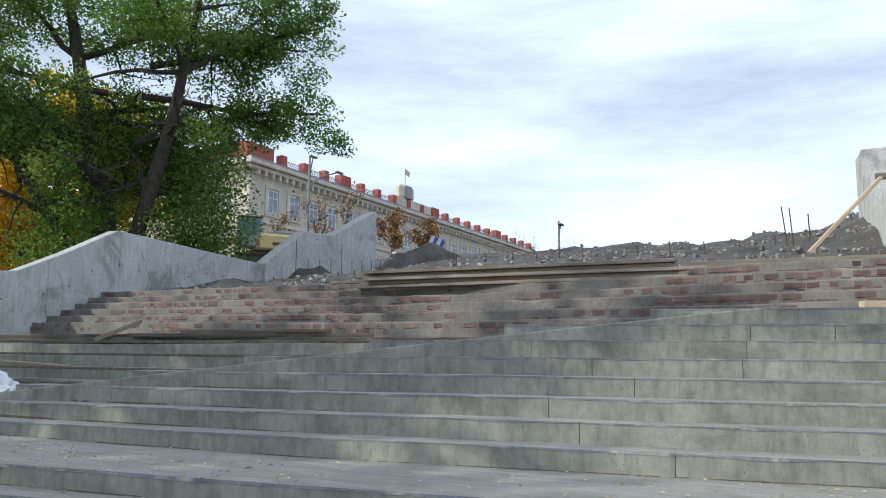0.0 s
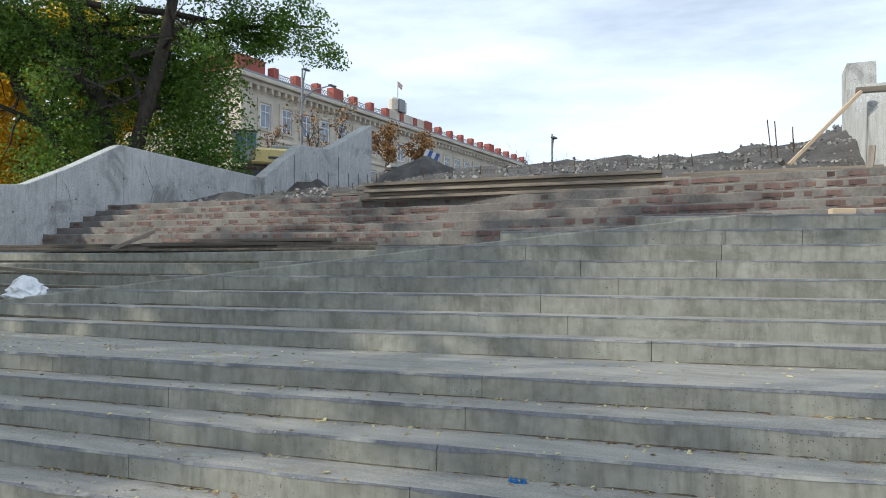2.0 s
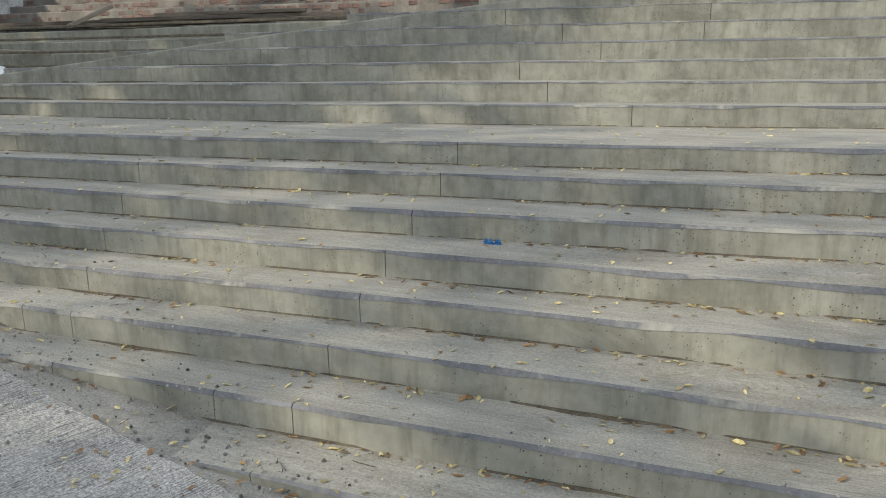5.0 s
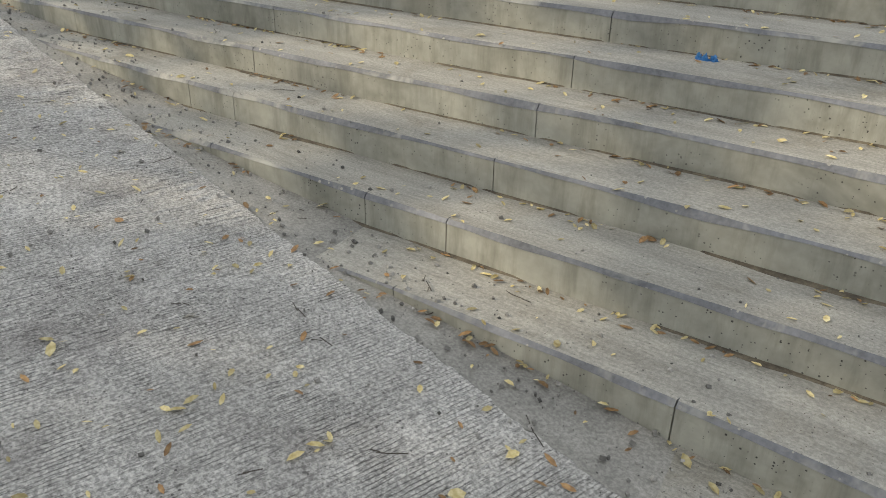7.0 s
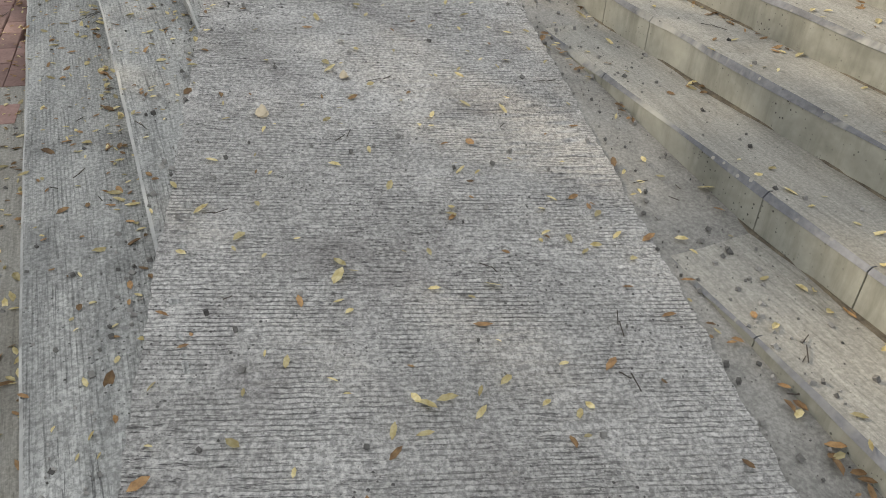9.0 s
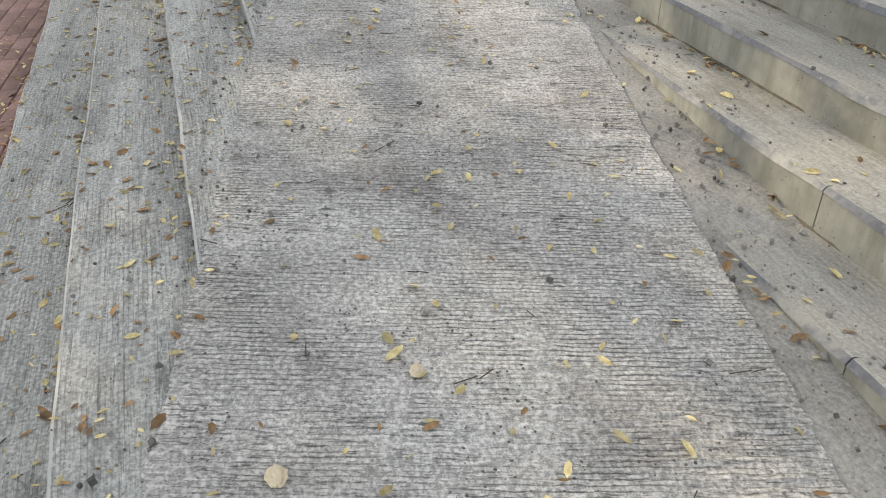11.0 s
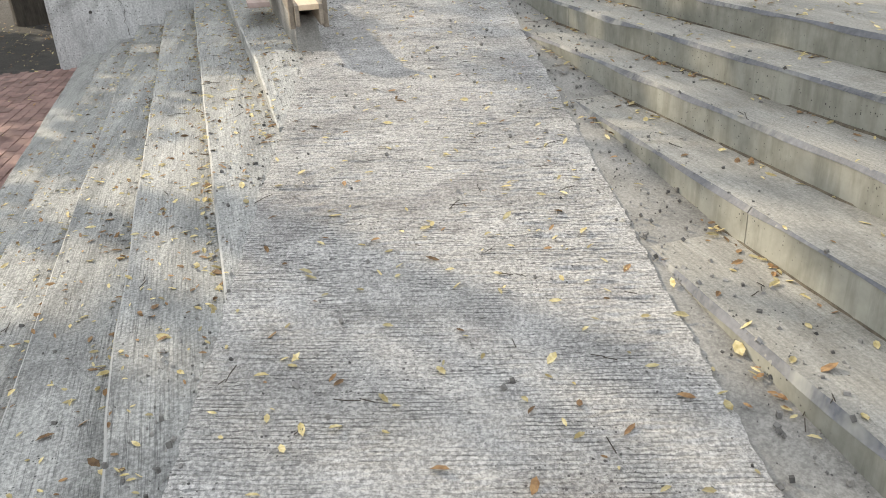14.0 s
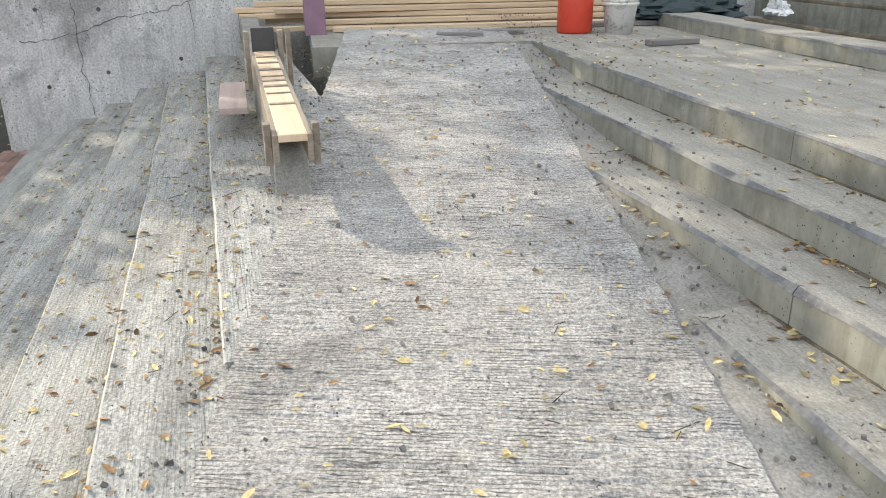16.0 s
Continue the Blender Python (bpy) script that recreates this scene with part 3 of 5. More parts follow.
def loose_box(verts, faces, m, size):
    i = len(verts)
    for a in (-0.5, 0.5):
        for b in (-0.5, 0.5):
            for c in (-0.5, 0.5):
                verts.append(m @ Vector((a * size[0], b * size[1], c * size[2])))
    faces += [tuple(i + q for q in f) for f in ((0, 1, 3, 2), (4, 6, 7, 5), (0, 4, 5, 1), (2, 3, 7, 6), (0, 2, 6, 4), (1, 5, 7, 3))]


for k in range(1, 7):
    strip_solid("step", stations(LEFT_END, 2.9, 0.25), lambda x, k=k: nose_top(k, x), lambda x, k=k: nose_top(k, x) + (0.4 if k < 6 else 2.2),
                lambda x, y, k=k: top_z(k, x) + 0.012 * noise.noise((x * 1.5, k, 8.0)) + 0.02 * noise.noise((x * 5.0, k * 3.0, 2.0)), 0.3, ROUGH, stairs3)
    for course in range(2):
        x = LEFT_END + 0.13 * course
        while x < 2.8:
            w = 0.245
            bare = 0.6 * noise.noise((x * 0.8, k * 1.7, 4.0)) + 0.75 * noise.noise((x * 2.2, k * 2.7 + course, 9.0)) + (0.25 if -9.5 < x < -3.5 or x > -0.5 else -0.1)
            if bare > 0.06 and rng.random() < 0.84:
                m = pose(x + w / 2, nose_top(k, x) + 0.05 - rng.uniform(0, 0.016), top_z(k, x) - 0.13 + 0.07 * course, 0, 0, rng.uniform(-2, 2))
                if -9.8 < x < -2.5 and brick_count < 280:
                    piece = new("brick", brick_mesh)
                    piece.parent = stairs3
                    piece.matrix_local = m
                    brick_count += 1
                else:
                    loose_box(brick_verts, brick_faces, m, (w - 0.012, 0.12, 0.058))
            x += w
mesh_object("bricks", brick_verts, brick_faces, material("brick_rest", (0.08, 0.05, 0.045), (0.22, 0.14, 0.12), 4.0, 0.9, fine=60, bump=0.5, stain=(0.12, 0.09, 0.08), island=1.25), stairs3)
tagged(bpy.data.objects["bricks"], kind="stuff")

# ---- walls ----
def side_wall(name, points, thick, label, panels):
    """An upright wall of cast panels: points are (x, y, base, top); panels gives the y of the joints."""
    root = empty(name, (0, 0, 0), label, "wall", kind="structure")
    ys = sorted({p[1] for p in points} | set(panels))

    def at(y):
        for p, q in zip(points, points[1:]):
            if p[1] <= y <= q[1]:
                f = (y - p[1]) / max(q[1] - p[1], 1e-6)
                return tuple(a + (b - a) * f for a, b in zip(p, q))
        return points[-1]
    cuts = [points[0][1]] + list(panels) + [points[-1][1]]
    for a, b in zip(cuts, cuts[1:]):
        verts, faces = [], []
        inner = [a + 0.004] + [y for y in ys if a < y < b] + [b - 0.004]
        fine = []
        for p, q in zip(inner, inner[1:]):
            n = max(1, int((q - p) / 0.4))
            fine += [p + (q - p) * i / n for i in range(n)]
        fine.append(inner[-1])
        for y in fine:
            x, _, low, high = at(y)
            high += 0.008 * noise.noise((y * 3, high, 1.0))
            verts += [(x, y, low), (x, y, high - 0.015), (x - 0.015 * (1 if thick > 0 else -1), y, high), (x - thick, y, high), (x - thick, y, low)]
        n = len(fine)
        for i in range(n - 1):
            c, d = 5 * i, 5 * i + 5
            for k in range(5):
                faces.append((c + k, c + (k + 1) % 5, d + (k + 1) % 5, d + k))
        faces += [(4, 3, 2, 1, 0), tuple(5 * n - 5 + k for k in range(5))]
        ob = mesh_object("panel", verts, faces, CONCRETE_WALL, root)
        bm = bmesh.new()
        bm.from_mesh(ob.data)
        bmesh.ops.recalc_face_normals(bm, faces=bm.faces[:])
        bm.to_mesh(ob.data)
        bm.free()
    # tie holes left by the shutters
    rng = random.Random(len(points))
    verts, faces = [], []
    y = points[0][1] + 0.5
    while y < points[-1][1] - 0.3:
        x, _, low, high = at(y)
        for f in (0.3, 0.72):
            z = max(low, -0.4 + 0.13 * y) * (1 - f) + high * f + rng.uniform(-0.08, 0.08)
            i = len(verts)
            verts += [(x + 0.002 * (1 if thick > 0 else -1), y + 0.022 * math.cos(a), z + 0.022 * math.sin(a)) for a in [math.pi * q / 4 for q in range(8)]]
            faces.append(tuple(range(i, i + 8)))
        y += rng.uniform(0.55, 0.95)
    mesh_object("tie_holes", verts, faces, DIRT, root)
    return root


side_wall("wall_west", [(-13.0, -5.98, -1.4, 0.74), (-13.0, -4.6, -1.4, 0.82), (-13.0, -2.0, -1.4, 1.5), (-13.0, 1.5, -1.4, 2.0), (-13.0, 5.9, -1.4, 2.45), (-13.0, 7.0, -1.4, 2.95), (-13.0, 8.3, -1.4, 3.62), (-13.0, 12.4, -1.4, 3.42), (-13.0, 13.4, -1.4, 3.38)], 0.35,
          "grey cast concrete side wall with shutter marks and tie holes", [-3.2, -0.6, 2.0, 4.6, 6.6, 8.4, 10.2, 12.2])
side_wall("wall_west_upper", [(-12.9, 13.4, 0, 3.4), (-12.9, 15.2, 0, 4.6), (-12.9, 16.6, 0, 4.64), (-12.9, 17.3, 0, 4.95), (-12.9, 19.3, 0, 5.9)], 0.4,
          "pale bluish grey concrete wall with a ramped top", [14.9, 16.3, 17.4])
side_wall("wall_east", [(2.80, 6.5, 0, 2.95), (2.62, 8.6, 0, 3.05), (2.61, 8.65, 0, 3.3), (2.48, 10.6, 0, 3.38), (2.47, 10.65, 0, 3.98), (2.36, 11.9, 0, 4.05), (2.35, 11.95, 0, 4.68), (2.27, 13.0, 0, 4.72)], -0.5,
          "stepped grey concrete side wall at the top of the stairs", [8.62, 10.62, 11.92])

# ---- earth bank ----
def bank(name, x0, x1, y0, y1, height, step=0.35):
    nx, ny = int((x1 - x0) / step) + 1, int((y1 - y0) / step) + 1
    verts, faces = [], []
    for j in range(ny):
        for i in range(nx):
            x, y = x0 + (x1 - x0) * i / (nx - 1), y0 + (y1 - y0) * j / (ny - 1)
            verts.append((x, y, height(x, y)))
    for j in range(ny - 1):
        for i in range(nx - 1):
            a = j * nx + i
            faces.append((a, a + 1, a + nx + 1, a + nx))
    return mesh_object(name, verts, faces, DIRT, smooth=True)


def bank_height(x, y):
    t = min(max((y - 8.2) / 7.5, 0), 1)
    h = 2.0 + (1.18 + 0.4 * min(max((x + 10) / 4, 0), 1)) * t ** 0.8 + 0.2 * max(0, (x + 1) / 3) * t + 0.22 * max(0, x - 1.0) ** 1.5 * min(t * 2, 1)
    h += 0.16 * noise.fractal((x * 0.8, y * 0.8, 0.0), 0.8, 2.0, 4) + 0.05 * noise.noise((x * 4, y * 4, 2))
    return h - 0.02 * max(0, y - 16)


tagged(bank("earth_bank", -12.95, 2.6, 7.9, 30.0, bank_height), "dark heap of dug earth and rubble", "earth bank", kind="structure")

# ---- trees ----
def tube(bm, pts, radii, sides=8):
    rings = []
    for i, p in enumerate(pts):
        p = Vector(p)
        d = (Vector(pts[min(i + 1, len(pts) - 1)]) - Vector(pts[max(i - 1, 0)])).normalized()
        u = d.orthogonal().normalized()
        v = d.cross(u)
        rings.append([bm.verts.new(p + radii[i] * (math.cos(a) * u + math.sin(a) * v)) for a in [2 * math.pi * s / sides for s in range(sides)]])
    for r0, r1 in zip(rings, rings[1:]):
        best = min(range(sides), key=lambda o: (r0[0].co - r1[o].co).length)
        for s in range(sides):
            bm.faces.new((r0[s], r0[(s + 1) % sides], r1[(s + 1 + best) % sides], r1[(s + best) % sides]))


def limb(rng, start, way, length, r, bend=0.25, lift=0.0):
    pts, radii, p, d = [], [], Vector(start), Vector(way).normalized()
    n = 7
    for i in range(n):
        pts.append(p.copy())
        radii.append(r * (1 - 0.78 * i / (n - 1)))
        d = (d + Vector((rng.uniform(-bend, bend), rng.uniform(-bend, bend), rng.uniform(-bend, bend) * 0.6 + lift))).normalized()
        p = p + d * length / (n - 1)
    return pts, radii


def leaf_cloud(rng, centres, per, size, spread, squash=0.6):
    verts, faces = [], []
    for c, s in centres:
        for _ in range(int(per * s)):
            while True:
                o = Vector((rng.uniform(-1, 1), rng.uniform(-1, 1), rng.uniform(-1, 1)))
                if o.length < 1:
                    break
            p = Vector(c) + Vector((o.x, o.y, o.z * squash)) * spread * s
            a = Vector((rng.gauss(0, 1), rng.gauss(0, 1), rng.gauss(0, 0.5) - 0.4)).normalized()
            b = a.cross(Vector((rng.gauss(0, 1), rng.gauss(0, 1), rng.gauss(0, 1)))).normalized()
            l, w = size * rng.uniform(0.6, 1.3), size * rng.uniform(0.2, 0.42)
            i = len(verts)
            verts += [p, p + a * l * 0.5 + b * w, p + a * l, p + a * l * 0.5 - b * w]
            faces.append((i, i + 1, i + 2, i + 3))
    return verts, faces


def tree(name, at, trunks, label, leaf, seed, per=130, size=0.28, spread=1.0, extra=(), boughs=(), keep=1.0, bald=None):
    rng = random.Random(seed)
    root = empty(name, at, label, "tree")
    bm = bmesh.new()
    centres = []
    for way, length, r in trunks:
        pts, radii = limb(rng, (rng.uniform(-.2, .2), rng.uniform(-.2, .2), -0.3), way, length, r, 0.12, 0.05)
        tube(bm, pts, radii, 10)
        for i in range(2, 7):
            for _ in range(3):
                w = Vector((rng.uniform(-1, 1), rng.uniform(-1, 1), rng.uniform(-0.1, 0.6)))
                ps, rs = limb(rng, pts[i], w, length * (rng.uniform(0.2, 0.3) if i < 4 else rng.uniform(0.3, 0.46)), radii[i] * 0.6, 0.3, 0.02)
                tube(bm, ps, rs, 6)
                for j in range(2, 7):
                    centres.append((ps[j], rng.uniform(0.7, 1.3)))
                    w2 = Vector((rng.uniform(-1, 1), rng.uniform(-1, 1), rng.uniform(-0.6, 0.4)))
                    p2, r2 = limb(rng, ps[j], w2, length * 0.13, rs[j] * 0.6, 0.3, -0.03)
                    tube(bm, p2, r2, 4)
                    centres += [(p2[4], rng.uniform(0.5, 1.0)), (p2[6], rng.uniform(0.5, 1.0))]
    for start, way, length, r in boughs:
        ps, rs = limb(rng, start, way, length, r, 0.2, 0.0)
        tube(bm, ps, rs, 6)
        for j in range(2, 7):
            centres.append((ps[j], 0.7))
            for _ in range(3):
                p2, r2 = limb(rng, ps[j], Vector((rng.uniform(-1, 1), rng.uniform(-1, 1), rng.uniform(-0.8, 0.6))), 1.3, rs[j] * 0.5, 0.3, -0.03)
                tube(bm, p2, r2, 4)
                centres += [(p2[4], 0.55), (p2[6], 0.6)]
    me = bpy.data.meshes.new("trunk")
    bm.to_mesh(me)
    bm.free()
    me.materials.append(BARK)
    t = new("trunk", me)
    t.parent = root
    clumps = [c for c in centres if rng.random() < keep] + list(extra)
    if bald:
        clumps = [c for c in clumps if not bald(Vector(c[0]))]
    verts, faces = leaf_cloud(rng, clumps, per, size, spread)
    mesh_object("crown", verts, faces, leaf, root)
    return root


# main tree behind the wall: two trunks, long boughs reaching over the stairs
RIGHTWARD = Vector((0.65, 0.76, 0.0))
def open_side(p):
    """The crown is bare in front of its two trunks and thin at its low ends."""
    u, w = p.x * 0.65 + p.y * 0.76, p.x * 0.76 - p.y * 0.65
    before = w > -0.5 and 0.8 < p.z < 7.0 and min(abs(u + 0.1), abs(u - 0.28 * p.z)) < 0.85
    return before or (u < -1.9 and p.z < 4.3) or (u > 3.3 and p.z < 4.4)


tree("tree", (-17.6, 12.0, 2.2), [((-0.1, 0.02, 1), 12.5, 0.4), ((0.2, 0.16, 1), 11.5, 0.3), ((-0.6, -0.5, 1), 11.0, 0.26)],
     "tall dark green leafy tree behind the concrete wall", LEAF, 3, per=260, size=0.115, spread=0.95,
     extra=[(tuple(RIGHTWARD * (d + 0.5 * math.sin(7 * q + d)) + Vector((0.8 * math.cos(5 * q + h), 0, h + 0.4 * math.sin(3 * q + d)))), 1.45) for q in range(9) for d, h in [e for e in ((-5.4, 0.8), (-4.4, 1.6), (-3.4, 0.6), (-2.4, 1.4), (-1.2, 0.9), (0.2, 1.1), (1.4, 0.8), (2.3, 1.2), (2.9, 2.2), (-3.2, 2.6), (2.2, 3.1),
            (1.2, 2.2), (0.0, 2.6), (-1.4, 2.4), (-4.6, 3.0), (-5.6, 2.2), (2.8, 4.0), (1.6, 4.4), (-2.6, 4.0), (-4.4, 4.6), (-0.6, 4.2), (-6.4, 3.8), (-6.2, 1.2), (2.3, 5.2), (-5.6, 5.6)) if e[0] > -2.6 or e[1] > 3.6]],
     boughs=[((0.3, 0.3, 5.0), (0.6, 0.7, 0.35), 5.0, 0.12), ((0.4, 0.4, 6.5), (0.65, 0.76, 0.12), 6.0, 0.13), ((0.5, 0.5, 7.5), (0.6, 0.7, 0.3), 5.8, 0.12),
             ((0.2, 0.2, 8.5), (0.6, 0.75, 0.25), 5.5, 0.1), ((-0.4, -0.3, 5.0), (-0.7, -0.7, 0.4), 6.5, 0.14), ((-0.3, -0.3, 6.5), (-0.6, -0.7, 0.1), 6.0, 0.12)], bald=open_side)
tree("tree", (-26.5, 14.5, 2.4), [((0.1, 0.05, 1), 7.0, 0.24)], "yellow autumn tree behind the iron fence", LEAF_YELLOW, 5, per=150, size=0.2, spread=1.2,
     extra=[((0, 0, 1.5), 2.0), ((1, 1, 2.2), 2.0), ((-1, -1, 2.0), 2.0), ((0.6, -2.2, 2.6), 1.8), ((-0.4, 2.4, 3.0), 1.8), ((1.4, 0.4, 4.2), 1.7)])
tree("tree", (-25.5, 16.6, 3.0), [((0.1, -0.05, 1), 7.0, 0.22)], "yellow autumn tree among green foliage", LEAF_YELLOW, 8, per=55, size=0.26, spread=1.2)
# unseen trees added on the sunny side of the stairs to dapple them with shade
shade = tree("tree", (-14.6, -12.5, GROUND), [((0.05, 0.05, 1), 11.5, 0.3)], "green leafy tree out of sight, added to shade the stairs", LEAF, 12, per=75, size=0.34, spread=1.0, keep=0.36)
shade.rotation_euler.z = radians(195)
for x, y, turn, grown in ((-21.1, -12.5, 145, 1.1), (-14.2, -20.0, 165, 1.0), (-17.8, -7.6, 20, 1.1), (-16.6, -16.4, 345, 0.8), (-10.5, -14.9, 15, 0.9)):
    copy_thing(shade, pose(x, y, GROUND, 0, 0, turn)).scale = (grown,) * 3


def bare_tree(at, height, label, seed, leaves=None, per=0):
    rng = random.Random(seed)
    root = empty("tree", at, label, "tree")
    bm = bmesh.new()
    tips = []

    def grow(p, d, length, r, depth):
        pts, radii = limb(rng, p, d, length, r, 0.16, 0.02)
        tube(bm, pts, radii, 5 if depth else 7)
        tips.append((pts[6], 1.0))
        if depth < 3:
            for i in (2, 3, 4, 5, 6):
                w = Vector((rng.uniform(-1, 1), rng.uniform(-1, 1), rng.uniform(0.2, 1.1)))
                grow(pts[i], (Vector(d) * 0.4 + w * 0.8), length * rng.uniform(0.4, 0.6), radii[i] * 0.6 + 0.004, depth + 1)
    grow((0, 0, -0.4), (0, 0, 1), height * 0.6, height * 0.022, 0)
    me = bpy.data.meshes.new("trunk")
    bm.to_mesh(me)
    bm.free()
    me.materials.append(BARK)
    t = new("trunk", me)
    t.parent = root
    if leaves:
        v, f = leaf_cloud(rng, tips, per, 0.2, height * 0.09)
        mesh_object("crown", v, f, leaves, root)
    return root


# ---- hillside behind the side wall ----
def hill_height(x, y):
    return min(1.0 + 0.18 * (y - 5), 6.4) + 0.35 * math.exp(-((x + 21.95) ** 2 + (y - 23.7) ** 2) / 9) + 0.12 * noise.noise((x * 0.4, y * 0.4, 6)) + (0 if x < -13.6 else -0.5)


tagged(bank("hillside", -70.0, -13.3, 0.0, 110.0, hill_height, 1.5), "earth slope behind the concrete side wall", "hillside", kind="structure")


def far_bank(x, y):
    return 3.0 + 0.10 * (y - 24) + 0.1 * noise.noise((x * 0.5, y * 0.5, 9))


tagged(bank("far_ground", -45.0, 60.0, 29.0, 140.0, far_bank, 2.0), "rough ground on top of the slope", "ground", kind="structure")


def on_hill(x, y):
    return hill_height(x, y)


bare_tree((-27.0, 35.5, on_hill(-27, 35.5)), 5.4, "nearly bare tree with a few brown leaves", 31, LEAF_RUST, 1)
bare_tree((-24.5, 35.0, on_hill(-24.5, 35)), 4.8, "nearly bare tree with a few brown leaves", 32, LEAF_RUST, 1)
bare_tree((-29.5, 34.5, on_hill(-29.5, 34.5)), 4.6, "nearly bare tree with a few brown leaves", 38, LEAF_RUST, 1)
bare_tree((-23.6, 38.0, on_hill(-23.6, 38)), 3.9, "autumn tree with orange leaves", 33, LEAF_RUST, 9)
bare_tree((-22.2, 40.0, on_hill(-22.2, 40)), 3.7, "autumn tree with orange leaves", 36, LEAF_RUST, 9)
bare_tree((-35.0, 92.0, far_bank(-35, 92) - 1), 9.0, "bare tree on the skyline", 34)
bare_tree((-31.5, 92.0, far_bank(-31, 92) - 1), 7.5, "bare tree on the skyline", 35)
bare_tree((-38.5, 92.0, far_bank(-38, 92) - 1), 7.5, "bare tree on the skyline", 37)

# ---- building far behind ----
B_LEN, B_H = 64.0, 13.0
building = empty("apartment_building", (-41, 44.3, 3), "long pale plastered building with red brick roof posts", "building")
box("wall", (14, B_LEN, B_H), pose(-7, B_LEN / 2, B_H / 2), PLASTER, building, bevel=0)
box("cornice", (15.6, B_LEN + 1.6, 0.35), pose(-7, B_LEN / 2, B_H + 0.3), PLASTER, building, bevel=0.05)
box("cornice", (15.0, B_LEN + 1.0, 0.35), pose(-7, B_LEN / 2, B_H - 0.05), PLASTER, building, bevel=0.05)
box("string_course", (14.3, B_LEN + 0.3, 0.3), pose(-7, B_LEN / 2, B_H - 4.4), PLASTER, building, bevel=0.05)
box("roof", (15.2, B_LEN + 1.2, 0.25), pose(-7, B_LEN / 2, B_H + 0.6), METAL, building, bevel=0)
bracket = box_mesh("bracket", (0.5, 0.28, 0.42), 0.02)
bracket.materials.append(PLASTER)
for i in range(70):
    b = new("bracket", bracket)
    b.parent = building
    b.location = (0.24, 0.6 + i * (B_LEN - 1.2) / 69, B_H - 0.42)
for i in range(14):
    b = new("bracket", bracket)
    b.parent = building
    b.matrix_local = pose(-0.6 - i, -0.24, B_H - 0.42, 0, 0, 90)
post = box_mesh("roof_post", (0.7, 0.7, 1.1), 0.03)
post.materials.append(RED_BRICK)
rail = bpy.data.meshes.new("railing")
verts, faces = [], []
for i in range(9):
    for lean in (-38, 38):
        loose_box(verts, faces, pose(0, 0.18 + i * 0.27, 0.38, lean, 0, 0), (0.03, 0.03, 0.85))
for z in (0.06, 0.72):
    loose_box(verts, faces, pose(0, 1.25, z), (0.04, 2.5, 0.04))
rail.from_pydata([tuple(v) for v in verts], [], faces)
rail.materials.append(METAL)
n_posts = 20
for i in range(n_posts):
    y = 4.2 + i * 3.1
    p = new("roof_post", post)
    p.parent = building
    p.location = (-0.2, y, B_H + 1.25)
    if i % 6 == 3:
        p.scale = (1.2, 2.4, 1.25)
    r = new("railing", rail)
    r.parent = building
    r.location = (-0.2, y + 0.33, B_H + 0.75)
box("roof_block", (5.0, 3.4, 1.6), pose(-2.8, 1.6, B_H + 1.4), RED_BRICK, building, "red brick roof block", 0.04)
WINDOW_FRAME = glow_free("white_frame", (0.75, 0.76, 0.76), 0.5)
SKY_GLASS = material("window_glass", (0.16, 0.19, 0.23), (0.3, 0.34, 0.4), 0.8, 0.08)
frame_mesh = bpy.data.meshes.new("window_frame")
verts, faces = [], []
for y, z, a, b in ((-0.6, 0, 0.09, 2.0), (0.6, 0, 0.09, 2.0), (0, -0.96, 1.2, 0.09), (0, 0.96, 1.2, 0.09), (0, 0, 0.07, 1.9), (0, 0.35, 1.15, 0.06)):
    loose_box(verts, faces, pose(0, y, z), (0.1, a, b))
frame_mesh.from_pydata([tuple(v) for v in verts], [], faces)
frame_mesh.materials.append(WINDOW_FRAME)
pane_mesh = box_mesh("pane", (0.04, 1.15, 1.9), 0)
pane_mesh.materials.append(SKY_GLASS)
surround_mesh = bpy.data.meshes.new("surround")
verts, faces = [], []
for y, z, a, b in ((-0.85, 0.05, 0.28, 2.7), (0.85, 0.05, 0.28, 2.7), (0, 1.25, 2.0, 0.28), (0, -1.2, 1.9, 0.16)):
    loose_box(verts, faces, pose(0, y, z), (0.16, a, b))
surround_mesh.from_pydata([tuple(v) for v in verts], [], faces)
surround_mesh.materials.append(PLASTER)
for row in range(2):
    for i in range(22):
        w = new("window", surround_mesh)
        w.parent = building
        w.location = (0.05, 2.9 + i * 2.85, B_H - 2.55 - row * 3.7)
        for mesh, dx in ((frame_mesh, -0.02), (pane_mesh, -0.03)):
            q = new(mesh.name, mesh)
            q.parent = w
            q.location = (dx, 0, 0)
for i in range(4):
    w = new("window", surround_mesh)
    w.parent = building
    w.matrix_local = pose(-2.4 - i * 3.0, -0.05, B_H - 2.55, 0, 0, -90)
    for mesh, dx in ((frame_mesh, -0.02), (pane_mesh, -0.03)):
        q = new(mesh.name, mesh)
        q.parent = w
        q.location = (dx, 0, 0)
